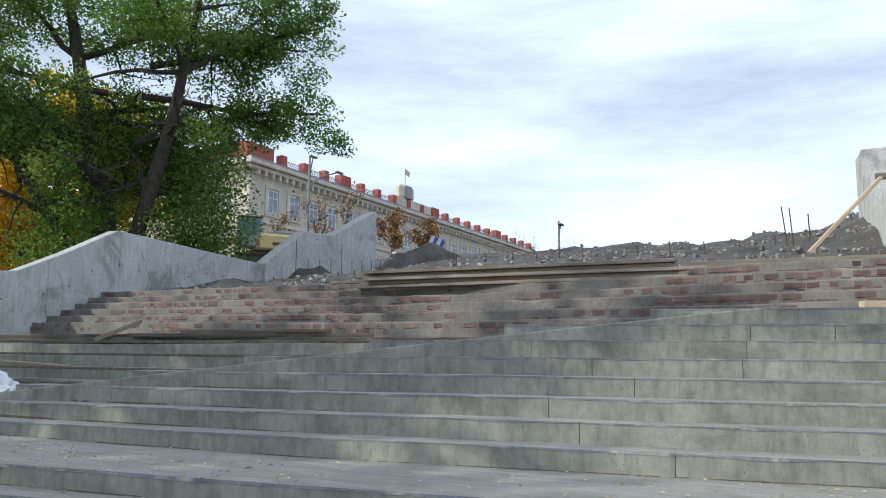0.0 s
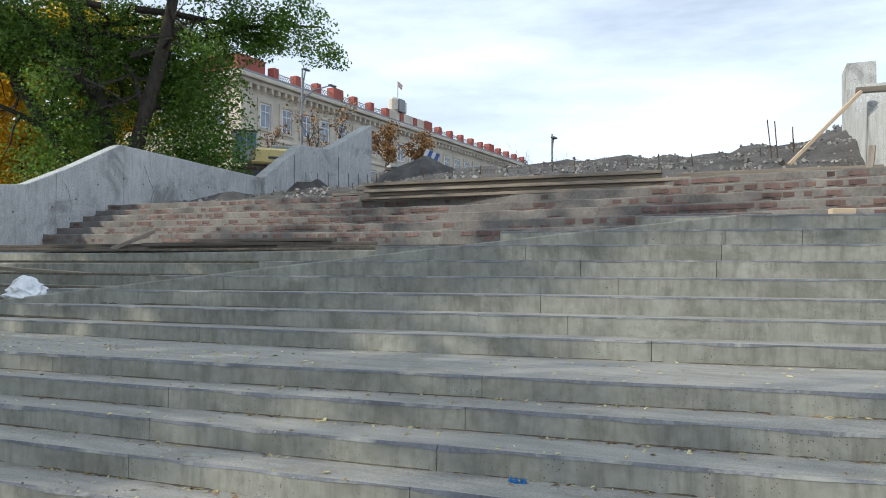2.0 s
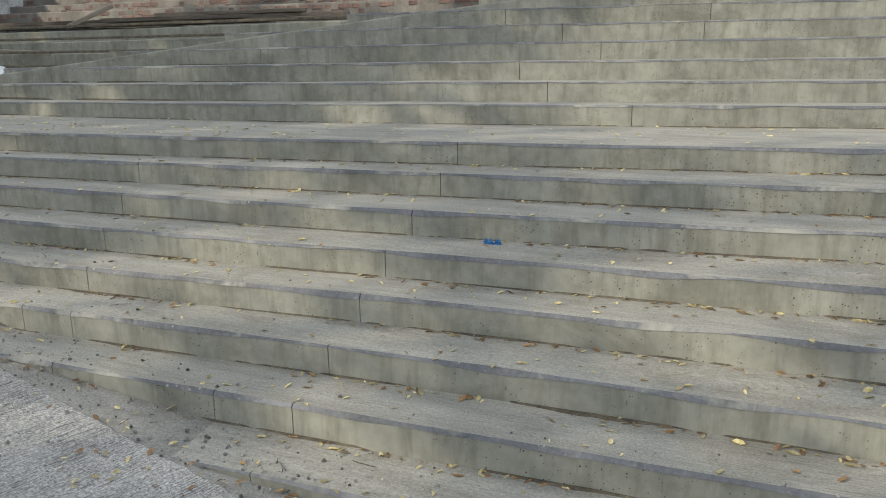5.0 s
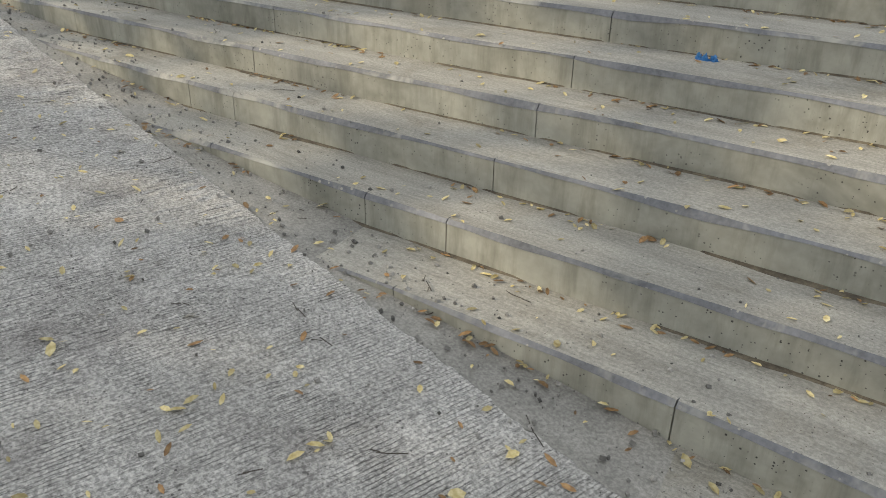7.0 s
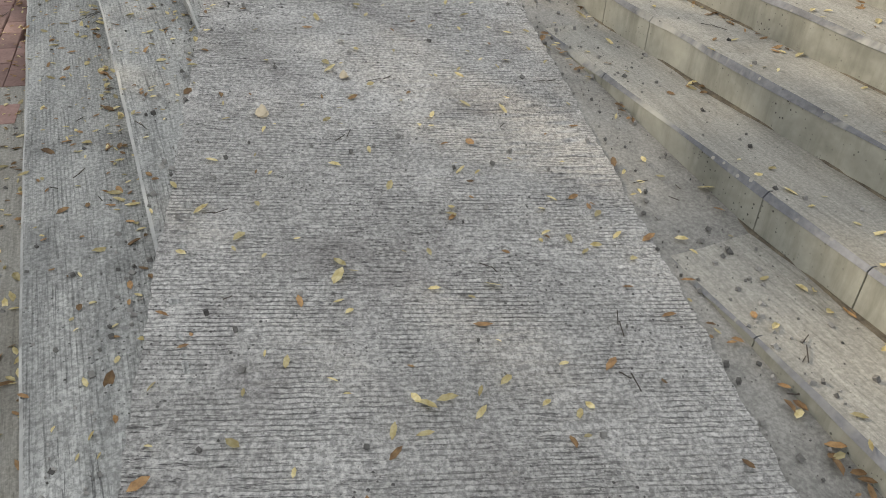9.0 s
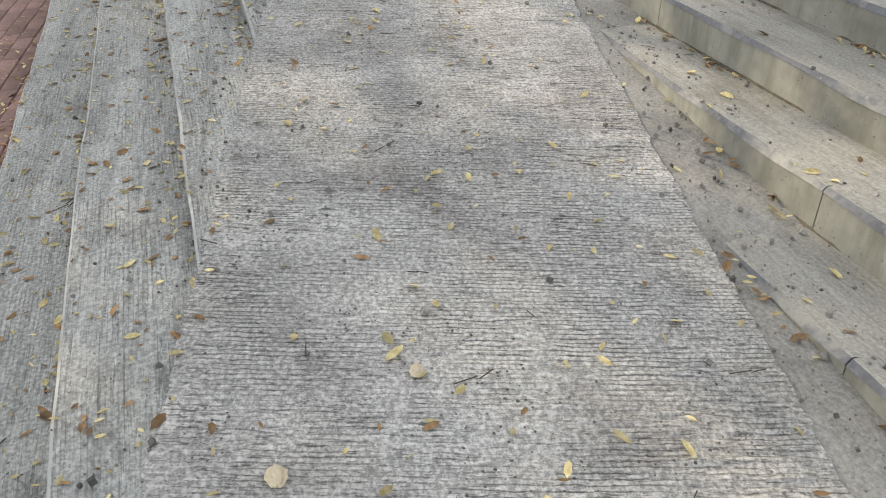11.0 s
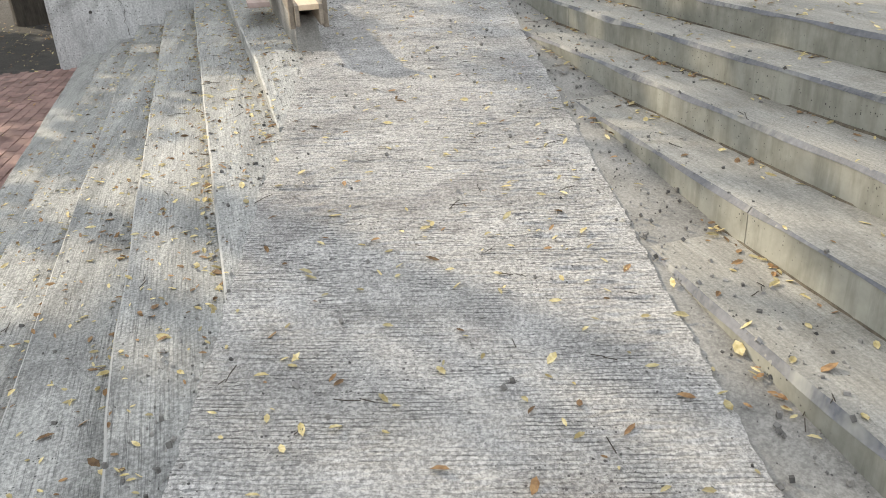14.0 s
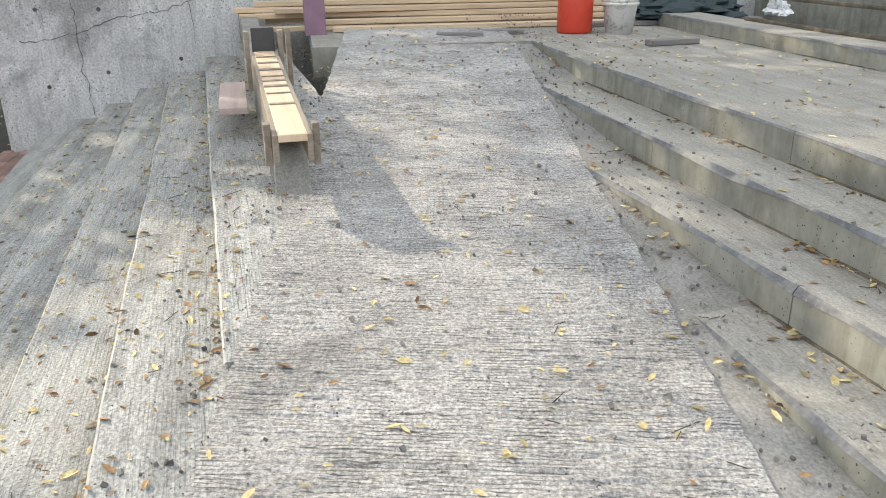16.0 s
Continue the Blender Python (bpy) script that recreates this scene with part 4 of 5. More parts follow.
# roof pediment with a coat of arms, seen as a plain round shield
box("pediment", (0.8, 9.0, 1.2), pose(-0.4, 27.8, B_H + 1.3), PLASTER, building, bevel=0.05)
box("pediment_top", (0.9, 3.0, 1.7), pose(-0.4, 25.8, B_H + 2.6), PLASTER, building, bevel=0.3)
box("shield", (0.2, 1.3, 1.5), pose(0.12, 25.8, B_H + 2.6), METAL, building, "grey shield on the pediment", 0.09)
box("flagpole", (0.07, 0.07, 2.2), pose(-0.4, 25.8, B_H + 4.3), METAL, building, bevel=0)
FLAG = glow_free("flag_cloth", (0.7, 0.5, 0.48), 0.8)
box("flag", (0.02, 1.0, 0.6), pose(-0.4, 26.3, B_H + 5.0, -14, 0, 0), FLAG, building, bevel=0)


# ---- street lamps ----
def street_lamp(at, height, arms, label):
    root = empty("street_lamp", at, label, "street lamp")
    bm = bmesh.new()
    tube(bm, [(0, 0, -0.5), (0, 0, height * 0.6), (0, 0, height)], [0.1, 0.08, 0.06], 8)
    me = bpy.data.meshes.new("pole")
    bm.to_mesh(me)
    bm.free()
    me.materials.append(METAL)
    p = new("pole", me)
    p.parent = root
    for dx, dy, dz in arms:
        bm = bmesh.new()
        tube(bm, [(0, 0, height * 0.72), (dx * 0.4, dy * 0.4, height * 0.72 + dz * 0.6), (dx, dy, height * 0.72 + dz)], [0.06, 0.05, 0.04], 6)
        me = bpy.data.meshes.new("arm")
        bm.to_mesh(me)
        bm.free()
        me.materials.append(METAL)
        a = new("arm", me)
        a.parent = root
        box("lamp_head", (0.25, 0.7, 0.12), pose(dx * 1.05, dy * 1.1, height * 0.72 + dz + 0.02), METAL, root, bevel=0.04)
    return root


street_lamp((-27.9, 35.0, on_hill(-27.9, 35)), 6.8, [(0.1, 0.2, 1.9), (1.0, 1.6, 1.1)], "grey double-armed street lamp before the pale building")
street_lamp((-14.0, 42.4, far_bank(-14, 42.4)), 4.4, [(0.1, 0.1, 1.0)], "dark slim lamp post on the skyline")


# ---- excavator ----
YELLOW = glow_free("yellow_paint", (0.78, 0.62, 0.26), 0.45)
DARK = glow_free("dark_paint", (0.06, 0.06, 0.065), 0.5)
BLUE_GLASS = glow_free("cab_glass", (0.14, 0.24, 0.27), 0.08)


CAB_GREY = glow_free("cab_paint", (0.32, 0.34, 0.33), 0.5)


def excavator(at, turn):
    root = empty("excavator", pose(*at, 0, 0, turn), "yellow tracked excavator with a dark cab on the slope", "excavator")
    for y in (-0.95, 0.95):
        tr = box("track", (3.0, 0.45, 0.75), pose(0, y, 0.38), DARK, root, bevel=0.2)
        box("track_pads", (3.1, 0.5, 0.16), pose(0, y, 0.7), RUST, root, bevel=0.03)
    box("undercarriage", (1.8, 1.6, 0.4), pose(0, 0, 0.75), DARK, root, bevel=0.05)
    box("body", (2.5, 2.2, 0.95), pose(-0.75, 0, 1.45), YELLOW, root, bevel=0.12)
    box("counterweight", (0.7, 2.2, 0.9), pose(-2.1, 0, 1.4), DARK, root, bevel=0.15)
    cab = box("cab", (1.35, 1.0, 1.75), pose(0.75, 0.6, 1.95), CAB_GREY, root, bevel=0.1)
    box("cab_window", (1.05, 0.04, 0.95), pose(0, -0.51, 0.3), BLUE_GLASS, cab, bevel=0.01)
    box("cab_window", (0.04, 0.8, 0.95), pose(0.68, 0, 0.3), BLUE_GLASS, cab, bevel=0.01)
    box("cab_window", (0.5, 0.04, 0.72), pose(-0.33, 0.51, 0.38), BLUE_GLASS, cab, bevel=0.01)
    box("cab_window", (0.46, 0.04, 1.25), pose(0.33, 0.51, 0.12), BLUE_GLASS, cab, bevel=0.01)
    box("handrail", (0.03, 0.05, 1.1), pose(0.04, 0.56, 0.1), DARK, cab, bevel=0.01)
    box("roof", (1.42, 1.06, 0.1), pose(0, 0, 0.9), DARK, cab, bevel=0.03)
    box("side_stripe", (1.1, 0.02, 0.16), pose(-1.1, 1.11, 1.35), DARK, root, bevel=0)
    box("engine_cover", (1.1, 1.6, 0.25), pose(-1.3, 0, 2.03), CAB_GREY, root, bevel=0.06)
    box("exhaust", (0.12, 0.12, 0.5), pose(-1.0, -0.5, 2.3), DARK, root, bevel=0.02)
    box("boom", (2.6, 0.4, 0.45), pose(2.0, -0.4, 1.5, 0, 12, 0), YELLOW, root, bevel=0.06)
    box("dipper", (0.35, 0.3, 1.6), pose(3.3, -0.4, 0.9, 0, 15, 0), YELLOW, root, bevel=0.05)
    return root


digger = excavator((-21.95, 23.7, on_hill(-21.95, 23.7)), 228)
digger.scale = (0.78, 0.78, 0.78)

# spoil heap on and behind the upper wall
def heap(name, at, r, h, label, seed):
    verts, faces, n, rings = [], [], 28, 9
    for i in range(rings):
        f = i / (rings - 1)
        for q in range(n):
            a = 2 * math.pi * q / n
            rr = r * (1 - f) * (1 + 0.25 * noise.noise((math.cos(a) * 2, math.sin(a) * 2, seed)))
            x, y = rr * math.cos(a), rr * math.sin(a)
            verts.append((x, y, h * f ** 0.8 + 0.12 * h * noise.noise((x * 2 + seed, y * 2, f * 3))))
    for i in range(rings - 1):
        for q in range(n):
            faces.append((i * n + q, i * n + (q + 1) % n, i * n + n + (q + 1) % n, i * n + n + q))
    ob = mesh_object(name, verts, faces, DIRT, smooth=True)
    ob.location = at
    return tagged(ob, label, "earth heap")


heap("mound", (-13.6, 15.8, 2.2), 2.6, 1.7, "dark heap of earth spilling over the wall", 1)
heap("mound", (-11.9, 21.4, 3.1), 2.7, 1.9, "dark heap of loose earth beside the wall end", 2)
heap("mound", (-11.6, 10.5, 1.9), 1.9, 0.75, "low heap of dark earth on the steps", 3)

# stacked slabs and a striped sheet on the slope beyond the wall's end
SLAB = material("pale_slab", (0.4, 0.39, 0.37), (0.62, 0.61, 0.58), 2.0, 0.9, fine=40, bump=0.3)
for i in range(4):
    sx, sy = -14.9 + 0.15 * (i % 2), 25.0
    piece = box("slab", (1.9 - 0.15 * i, 0.9, 0.12), pose(sx, sy, hill_height(sx, sy) + 0.1 + 0.16 * i, 2 * (i % 2), 3 - 2 * i, 28 + 5 * i), SLAB if i % 2 else WOOD, bevel=0.01)
    tagged(piece, "pale slab in a loose stack beyond the wall", "slab", "stacked slabs")
CLOTH_WHITE, CLOTH_BLUE = glow_free("white_sheet", (0.6, 0.62, 0.66), 0.7), glow_free("blue_sheet", (0.06, 0.1, 0.3), 0.7)
sheet_root = empty("striped_sheet", pose(-13.9, 25.0, hill_height(-13.9, 25.0) + 0.1, 0, 24, 28), "blue and white striped sheet hung on a leaning board", "sheet")
for i in range(4):
    box("stripe", (0.16, 0.05, 1.15), pose(-0.24 + 0.16 * i, 0, 0.6), CLOTH_BLUE if i % 2 else CLOTH_WHITE, sheet_root, bevel=0.004)
box("post", (0.07, 0.07, 1.3), pose(0.4, 0.06, 0.5, 0, -48, 0), WOOD, sheet_root, bevel=0.005)

# ---- rubble on the bank ----
rng = random.Random(5)
verts, faces = [], []
for _ in range(4200):
    x, y = rng.uniform(-12.8, 2.5), 8.2 + 9.0 * rng.random() ** 1.6
    sz = 0.012 + 0.07 * rng.random() ** 4
    loose_box(verts, faces, pose(x, y, bank_height(x, y) + sz * 0.15, rng.uniform(0, 90), rng.uniform(0, 90), rng.uniform(0, 90)), (sz * 1.4, sz, sz * 0.8))
RUBBLE = material("rubble", (0.14, 0.13, 0.12), (0.34, 0.32, 0.3), 3, 0.95, island=1.4)
tagged(mesh_object("rubble", verts, faces, RUBBLE), "broken stones scattered over the earth bank", "rubble", kind="stuff")

# ---- reinforcing bars ----
rod_mesh = bpy.data.meshes.new("rebar")
bm = bmesh.new()
tube(bm, [(0, 0, -0.3), (0.01, 0, 0.3), (0, 0, 1.0)], [0.012, 0.012, 0.012], 5)
bm.to_mesh(rod_mesh)
bm.free()
rod_mesh.materials.append(RUST)
rods = [(x, 11.8 + 0.5 * math.sin(x), rng.uniform(0.15, 0.35), rng.uniform(-4, 4)) for x in [-11.6 + i * 0.62 for i in range(22)]]
rods += [(1.05, 11.6, 0.9, -5), (1.15, 11.6, 0.85, -3), (1.42, 11.7, 0.6, 0)]
for x, y, h, lean in rods:
    r = new("rebar", rod_mesh)
    r.matrix_world = pose(x, y, bank_height(x, y) - 0.05, 0, lean, 0) @ Matrix.Diagonal((1, 1, h, 1))
    tagged(r, "thin rusty steel bar standing in the earth", "rebar", "bars on the bank")
for i in range(9):
    r = new("rebar", rod_mesh)
    y = 14.6 + i * 0.6
    r.matrix_world = pose(-12.75, y, 2.9 + 0.06 * i) @ Matrix.Diagonal((1, 1, 1.3 if i in (0, 4) else 0.75, 1))
    tagged(r, "thin rusty steel bar standing beside the wall", "rebar", "bars beside the wall")


# ---- planks and boards ----
def plank(at, length, width, thick, turn, mat, label, tilt=0.0, roll=0.0):
    ob = box("plank", (length, width, thick), pose(*at, roll, tilt, turn), mat, bevel=0.004)
    return tagged(ob, label, "plank", "loose planks")


DARK_WOOD = material("old_timber", (0.07, 0.058, 0.048), (0.24, 0.2, 0.16), 3.0, 0.85, fine=30, bump=0.5, stretch=(0.4, 6, 6), island=0.4)
WEATHERED = "weathered grey-brown plank lying on the steps"
zt = TOP_Z + TOP_RISE * 6
for i, (x, dx, dz) in enumerate([(-2.5, 5.2, 0.0), (-2.4, 5.0, 0.055), (-2.3, 5.3, 0.11), (-2.6, 5.1, 0.165), (-2.5, 4.9, 0.22)]):
    plank((x, 6.62 + 0.06 * (i % 2) - 0.02 * i, zt - 0.15 + 0.03 + dz), dx, 0.18, 0.05, 2 + (i % 3) * 0.6, WOOD, "weathered grey-brown plank in a long stack")
plank((1.45, 7.05, zt + 0.055), 2.7, 0.16, 0.1, 4, WOOD, "thick pale beam along the top step")
plank((-5.4, 7.35, top_z(6, -5.4) + 0.035), 1.6, 0.15, 0.05, 3, WOOD, WEATHERED)
plank((-4.2, 6.9, top_z(5, -4.2) + 0.035), 2.2, 0.15, 0.05, 2, WOOD, WEATHERED)
plank((-0.9, 6.9, TOP_Z + TOP_RISE * 6 + 0.03), 1.5, 0.15, 0.05, 2, WOOD, WEATHERED)
lz = UP_RISE * 6 + 0.004
front = lambda x: nose_up(6, x) + 1.5
for x, dy, l, turn, dz in ((-11.2, 0.0, 3.2, 2, 0), (-10.6, 0.06, 2.2, 5, 0.055), (-8.6, 0.02, 2.6, 2, 0), (-8.0, 0.1, 3.0, 4, 0.055), (-6.4, 0.0, 3.0, 3, 0), (-5.9, -0.05, 2.6, 6, 0.055),
                           (-5.2, 0.06, 2.4, 1, 0.11), (-4.0, 0.0, 1.6, 5, 0), (-4.5, 0.1, 2.2, 3, 0.055), (-2.7, 0.05, 1.3, 6, 0), (-1.9, 0.0, 0.9, 8, 0.0), (-6.8, 0.3, 1.8, 4, 0), (-5.4, 0.28, 1.5, 2, 0)):
    plank((x, front(x) + dy + 0.02, lz + 0.03 + dz), l, 0.17, 0.05, turn + 2, DARK_WOOD, WEATHERED)
plank((-8.4, 2.62, up_z(4, -8.4) + 0.06), 2.2, 0.17, 0.05, 14, WOOD, "weathered plank on the lower steps", 3)
plank((-7.6, 3.9, lz + 0.16), 0.7, 0.1, 0.06, 60, WOOD, "short broken board leaning on the planks", -25)
prop_a, prop_b = Vector((1.54, 8.15, 2.33)), Vector((2.52, 8.5, 3.42))
prop_way = prop_b - prop_a
tagged(box("plank", (prop_way.length, 0.1, 0.05), Matrix.Translation((prop_a + prop_b) / 2) @ prop_way.to_track_quat("X", "Z").to_matrix().to_4x4(), PINE, bevel=0.004), "pale timber prop leaning against the wall", "plank", "loose planks")
plank((2.7, 8.62, 3.46), 0.5, 0.12, 0.08, 4, WOOD, "short timber on top of the prop by the wall")
plank((2.55, 6.4, 1.85), 1.2, 0.08, 0.05, 80, WOOD, "dark board leaning at the wall's foot", -55)
tagged(box("brick", (0.25, 0.14, 0.13), pose(2.25, 4.95, top_z(1, 2.25) + 0.07, 0, 0, 20), PINE), "pale orange block on the steps", "block")

# ---- white bag, blue rag ----
def lump(name, at, size, mat, seed, label, category, sharp=0.5):
    bm = bmesh.new()
    bmesh.ops.create_icosphere(bm, subdivisions=4, radius=0.5)
    for v in bm.verts:
        p = v.co.copy()
        k = 1 + sharp * noise.fractal(p * 2.6 + Vector((seed, 0, 0)), 0.7, 2.0, 4) + 0.25 * sharp * abs(noise.noise(p * 7 + Vector((0, seed, 0))))
        v.co = Vector((p.x * k * size[0], p.y * k * size[1], max(p.z * k + 0.32, -0.02) * size[2] * (1.2 - 0.9 * min(1, p.xy.length * 1.6))))
    me = bpy.data.meshes.new(name)
    bm.to_mesh(me)
    bm.free()
    me.materials.append(mat)
    ob = new(name, me)
    ob.location = at
    return tagged(ob, label, category)


WHITE = glow_free("white_plastic", (0.72, 0.73, 0.74), 0.45)
lump("plastic_bag", (-6.6, 1.4, UP_RISE * 2 + 0.0), (0.62, 0.45, 0.36), WHITE, 2, "crumpled white plastic bag lying on a concrete step", "bag")
BLUE = glow_free("blue_plastic", (0.02, 0.14, 0.35), 0.5)
for i, (dx, dy) in enumerate(((0, 0), (0.035, 0.012), (-0.03, 0.01))):
    if i == 0:
        rag = empty("rag", (0.64, -0.79, -0.45), "small scrap of blue plastic netting on a step", "scrap")
    q = lump("strand", (dx, dy, 0.0), (0.03, 0.02, 0.03), BLUE, 4 + i, "", "", 1.2)
    q.parent = rag

# ---- things at the end of the landing ----
RED = glow_free("red_plastic", (0.62, 0.06, 0.03), 0.4)
canister = empty("canister", (-11.45, -0.32, 0), "tall orange-red plastic canister standing on the landing", "canister")


def lathe(name, profile, mat, parent, at=(0, 0, 0), sides=24, label=""):
    verts, faces = [], []
    for r, z in profile:
        verts += [(r * math.cos(2 * math.pi * q / sides), r * math.sin(2 * math.pi * q / sides), z) for q in range(sides)]
    for i in range(len(profile) - 1):
        for q in range(sides):
            faces.append((i * sides + q, i * sides + (q + 1) % sides, (i + 1) * sides + (q + 1) % sides, (i + 1) * sides + q))
    faces.append(tuple(reversed(range(sides))))
    ob = mesh_object(name, verts, faces, mat, parent, label, smooth=True)
    ob.location = at
    return ob


lathe("body", [(0.15, 0.0), (0.165, 0.02), (0.165, 0.4), (0.15, 0.46), (0.07, 0.5), (0.07, 0.54)], RED, canister)
lathe("lid", [(0.075, 0.54), (0.075, 0.59), (0.0, 0.6)], RED, canister)
bucket = empty("bucket", (-11.3, 0.06, 0), "white plastic bucket smeared with dried cement", "bucket")
STAINED = material("stained_plastic", (0.62, 0.62, 0.6), (0.78, 0.78, 0.76), 4, 0.5, stain=(0.16, 0.15, 0.14), stain_amount=0.9, stain_scale=9)
lathe("body", [(0.125, 0.0), (0.16, 0.28), (0.17, 0.29), (0.17, 0.32), (0.155, 0.32), (0.12, 0.03), (0.0, 0.03)], STAINED, bucket)
lathe("rim", [(0.171, 0.25), (0.174, 0.27), (0.171, 0.28)], STAINED, bucket)

FRESH = "fresh pale pine board in a stack on the landing"
for i, (y, l, x, z) in enumerate([(-0.75, 3.6, -12.1, 0.03), (-1.1, 4.4, -12.35, 0.03), (-0.9, 4.6, -12.5, 0.085), (-0.5, 4.6, -12.3, 0.085), (-1.25, 4.4, -12.55, 0.14),
                                  (-0.8, 4.6, -12.4, 0.14), (-1.2, 4.6, -12.6, 0.195), (-0.9, 4.4, -12.45, 0.195), (-1.0, 4.6, -12.55, 0.25)]):
    b = box("board", (l, 0.13, 0.048), pose(x, y, z, 0, 0, 90 + 2.5 * math.sin(i * 2.1)), PINE, bevel=0.004)
    tagged(b, FRESH, "board", "pine boards")
PURPLE = glow_free("printed_film", (0.22, 0.12, 0.17), 0.4)
sheet = box("plywood_strip", (0.03, 0.2, 0.42), pose(-11.95, -2.72, 0.2, 0, -6, 4), PURPLE, bevel=0.003)
tagged(sheet, "purplish brown film-faced plywood strip standing on the landing", "plywood")
GREY_BOARD = material("grey_board", (0.13, 0.12, 0.12), (0.26, 0.25, 0.24), 3, 0.9, stretch=(0.4, 6, 6))
for x, y, l, turn in ((-11.55, -1.55, 1.5, 84), (-11.3, -1.45, 0.42, 80), (-11.95, 0.9, 2.0, 92), (-10.3, 0.12, 0.45, 100)):
    tagged(box("plank", (l, 0.12, 0.045), pose(x, y, 0.026, 0, 0, turn), GREY_BOARD, bevel=0.004), "dark grey weathered board on the landing", "plank", "grey boards")
TARP = glow_free("dark_tarp", (0.02, 0.04, 0.045), 0.6)
lump("tarpaulin", (-12.2, 1.1, 0.05), (0.8, 1.3, 0.4), TARP, 9, "dark green tarpaulin heaped on the boards", "tarpaulin", 0.4)
lump("plastic_sheet", (-12.0, 2.1, 0.06), (0.25, 0.22, 0.3), WHITE, 13, "scrap of clear plastic sheet on the boards", "plastic sheet", 0.7)

# trough shutter along the ramp's edge
shutter = empty("formwork", pose(-8.62, -3.03, -0.115, 0, 3.1, 4.9), "pale timber formwork channel along the edge of the ramp", "formwork")
box("bottom_board", (2.1, 0.13, 0.035), pose(0, 0, 0.17), PINE, shutter, bevel=0.003)
for y in (-0.075, 0.075):
    box("side_board", (2.1, 0.026, 0.13), pose(0, y, 0.12), WOOD, shutter, bevel=0.003)
for x, y, low in ((0.98, 0.106, 0.03), (0.96, -0.106, 0.03), (-1.0, 0.11, -0.06), (-1.0, -0.11, -0.06), (-1.12, 0.17, -0.06)):
    high = 0.22 if x > 0 else 0.33
    box("stake", (0.05, 0.032, high - low), pose(x, y, (high + low) / 2, 0, 0, 3), WOOD, shutter, bevel=0.003)
# thin darker strips across the top board
for i, x in enumerate((-0.82, -0.62, -0.4, -0.2, -0.08, 0.06, 0.24, 0.48)):
    box("batten", (0.016 + 0.012 * (i % 3), 0.128, 0.007), pose(x, 0.0, 0.191, 0, 0, 2 - i % 4), WOOD, shutter, bevel=0.001)
box("end_panel", (0.03, 0.15, 0.16), pose(-1.07, 0, 0.26), DARK, shutter, "dark upright end panel", 0.003)
def kerb_mid(x):
    return -3.03 + 0.0857 * (x + 8.62)


def kerb_top(x, y):
    z = -0.07 - 0.054 * (x + 8.62)
    return max(z - 0.8 * max(x + 7.95, 0) + 0.008 * noise.noise((x * 6, y * 9, 3)), ramp_z(x, y) - 0.02)


kerb = strip_solid("kerb", stations(-12.9, -7.1, 0.08), lambda x: kerb_mid(x) - 0.085 + 0.012 * noise.noise((x * 5, 1, 1)), lambda x: kerb_mid(x) + 0.08 + 0.012 * noise.noise((x * 5, 4, 2)), kerb_top, 0.3, GRIT)
tagged(kerb, "low rough concrete kerb under the timber channel", "kerb", kind="structure")
PINK_BOARD = material("pinkish_board", (0.36, 0.27, 0.24), (0.5, 0.4, 0.36), 3.0, 0.75, fine=30, bump=0.3, stretch=(0.4, 6, 6))
short = box("plank", (1.0, 0.17, 0.04), pose(-9.42, -3.33, -0.128, 0, 0, 4), PINK_BOARD, bevel=0.003)
tagged(short, "short pinkish board lying on the top side step", "plank")
# ---- cracks in the side wall ----
def crack(points, width, seed):
    rng = random.Random(seed)
    verts, faces = [], []
    fine = []
    for p, q in zip(points, points[1:]):
        for i in range(8):
            f = i / 8
            fine.append((p[0] + (q[0] - p[0]) * f + rng.gauss(0, 0.012), p[1] + (q[1] - p[1]) * f + rng.gauss(0, 0.012)))
    for (y, z), (y2, z2) in zip(fine, fine[1:]):
        w = width * rng.uniform(0.4, 1.2)
        i = len(verts)
        d = Vector((0, y2 - y, z2 - z)).normalized()
        n = Vector((0, -d.z, d.y)) * w
        verts += [Vector((-12.997, y, z)) + n, Vector((-12.997, y, z)) - n, Vector((-12.997, y2, z2)) - n, Vector((-12.997, y2, z2)) + n]
        faces.append((i, i + 1, i + 2, i + 3))
    mesh_object("crack", verts, faces, DIRT, bpy.data.objects["wall_west"])


crack([(-5.7, -0.1), (-5.2, -0.05), (-4.7, 0.12), (-4.2, 0.2), (-3.7, 0.36), (-3.3, 0.42)], 0.004, 1)
crack([(-5.15, 0.7), (-5.12, 0.2), (-5.1, -0.4), (-5.08, -0.9)], 0.004, 2)
crack([(-4.0, 0.9), (-3.98, 0.4), (-3.95, -0.2)], 0.003, 3)
crack([(9.0, 3.2), (9.3, 2.6), (9.2, 2.2)], 0.006, 4)
crack([(6.8, 2.6), (7.0, 2.1), (6.9, 1.7)], 0.006, 5)

# ---- iron fence behind the wall ----
FENCE = glow_free("black_iron", (0.02, 0.02, 0.022), 0.5, 0.4)
bar_mesh = box_mesh("bar", (0.03, 0.03, 1.1), 0)
bar_mesh.materials.append(FENCE)
for n in range(3):
    fence = empty("fence", (-19.5, 3.2 + 2.2 * n, hill_height(-19.5, 4 + 2.2 * n)), "black iron railing behind the concrete wall", "fence", "iron fence")
    for i in range(11):
        b = new("bar", bar_mesh)
        b.parent = fence
        b.location = (0, i * 0.2, 0.85)
    for z in (0.45, 1.3):
        box("rail", (0.04, 2.1, 0.04), pose(0, 1.0, z), FENCE, fence, bevel=0)
    box("post", (0.08, 0.08, 1.7), pose(0, -0.05, 0.7), FENCE, fence, bevel=0.01)

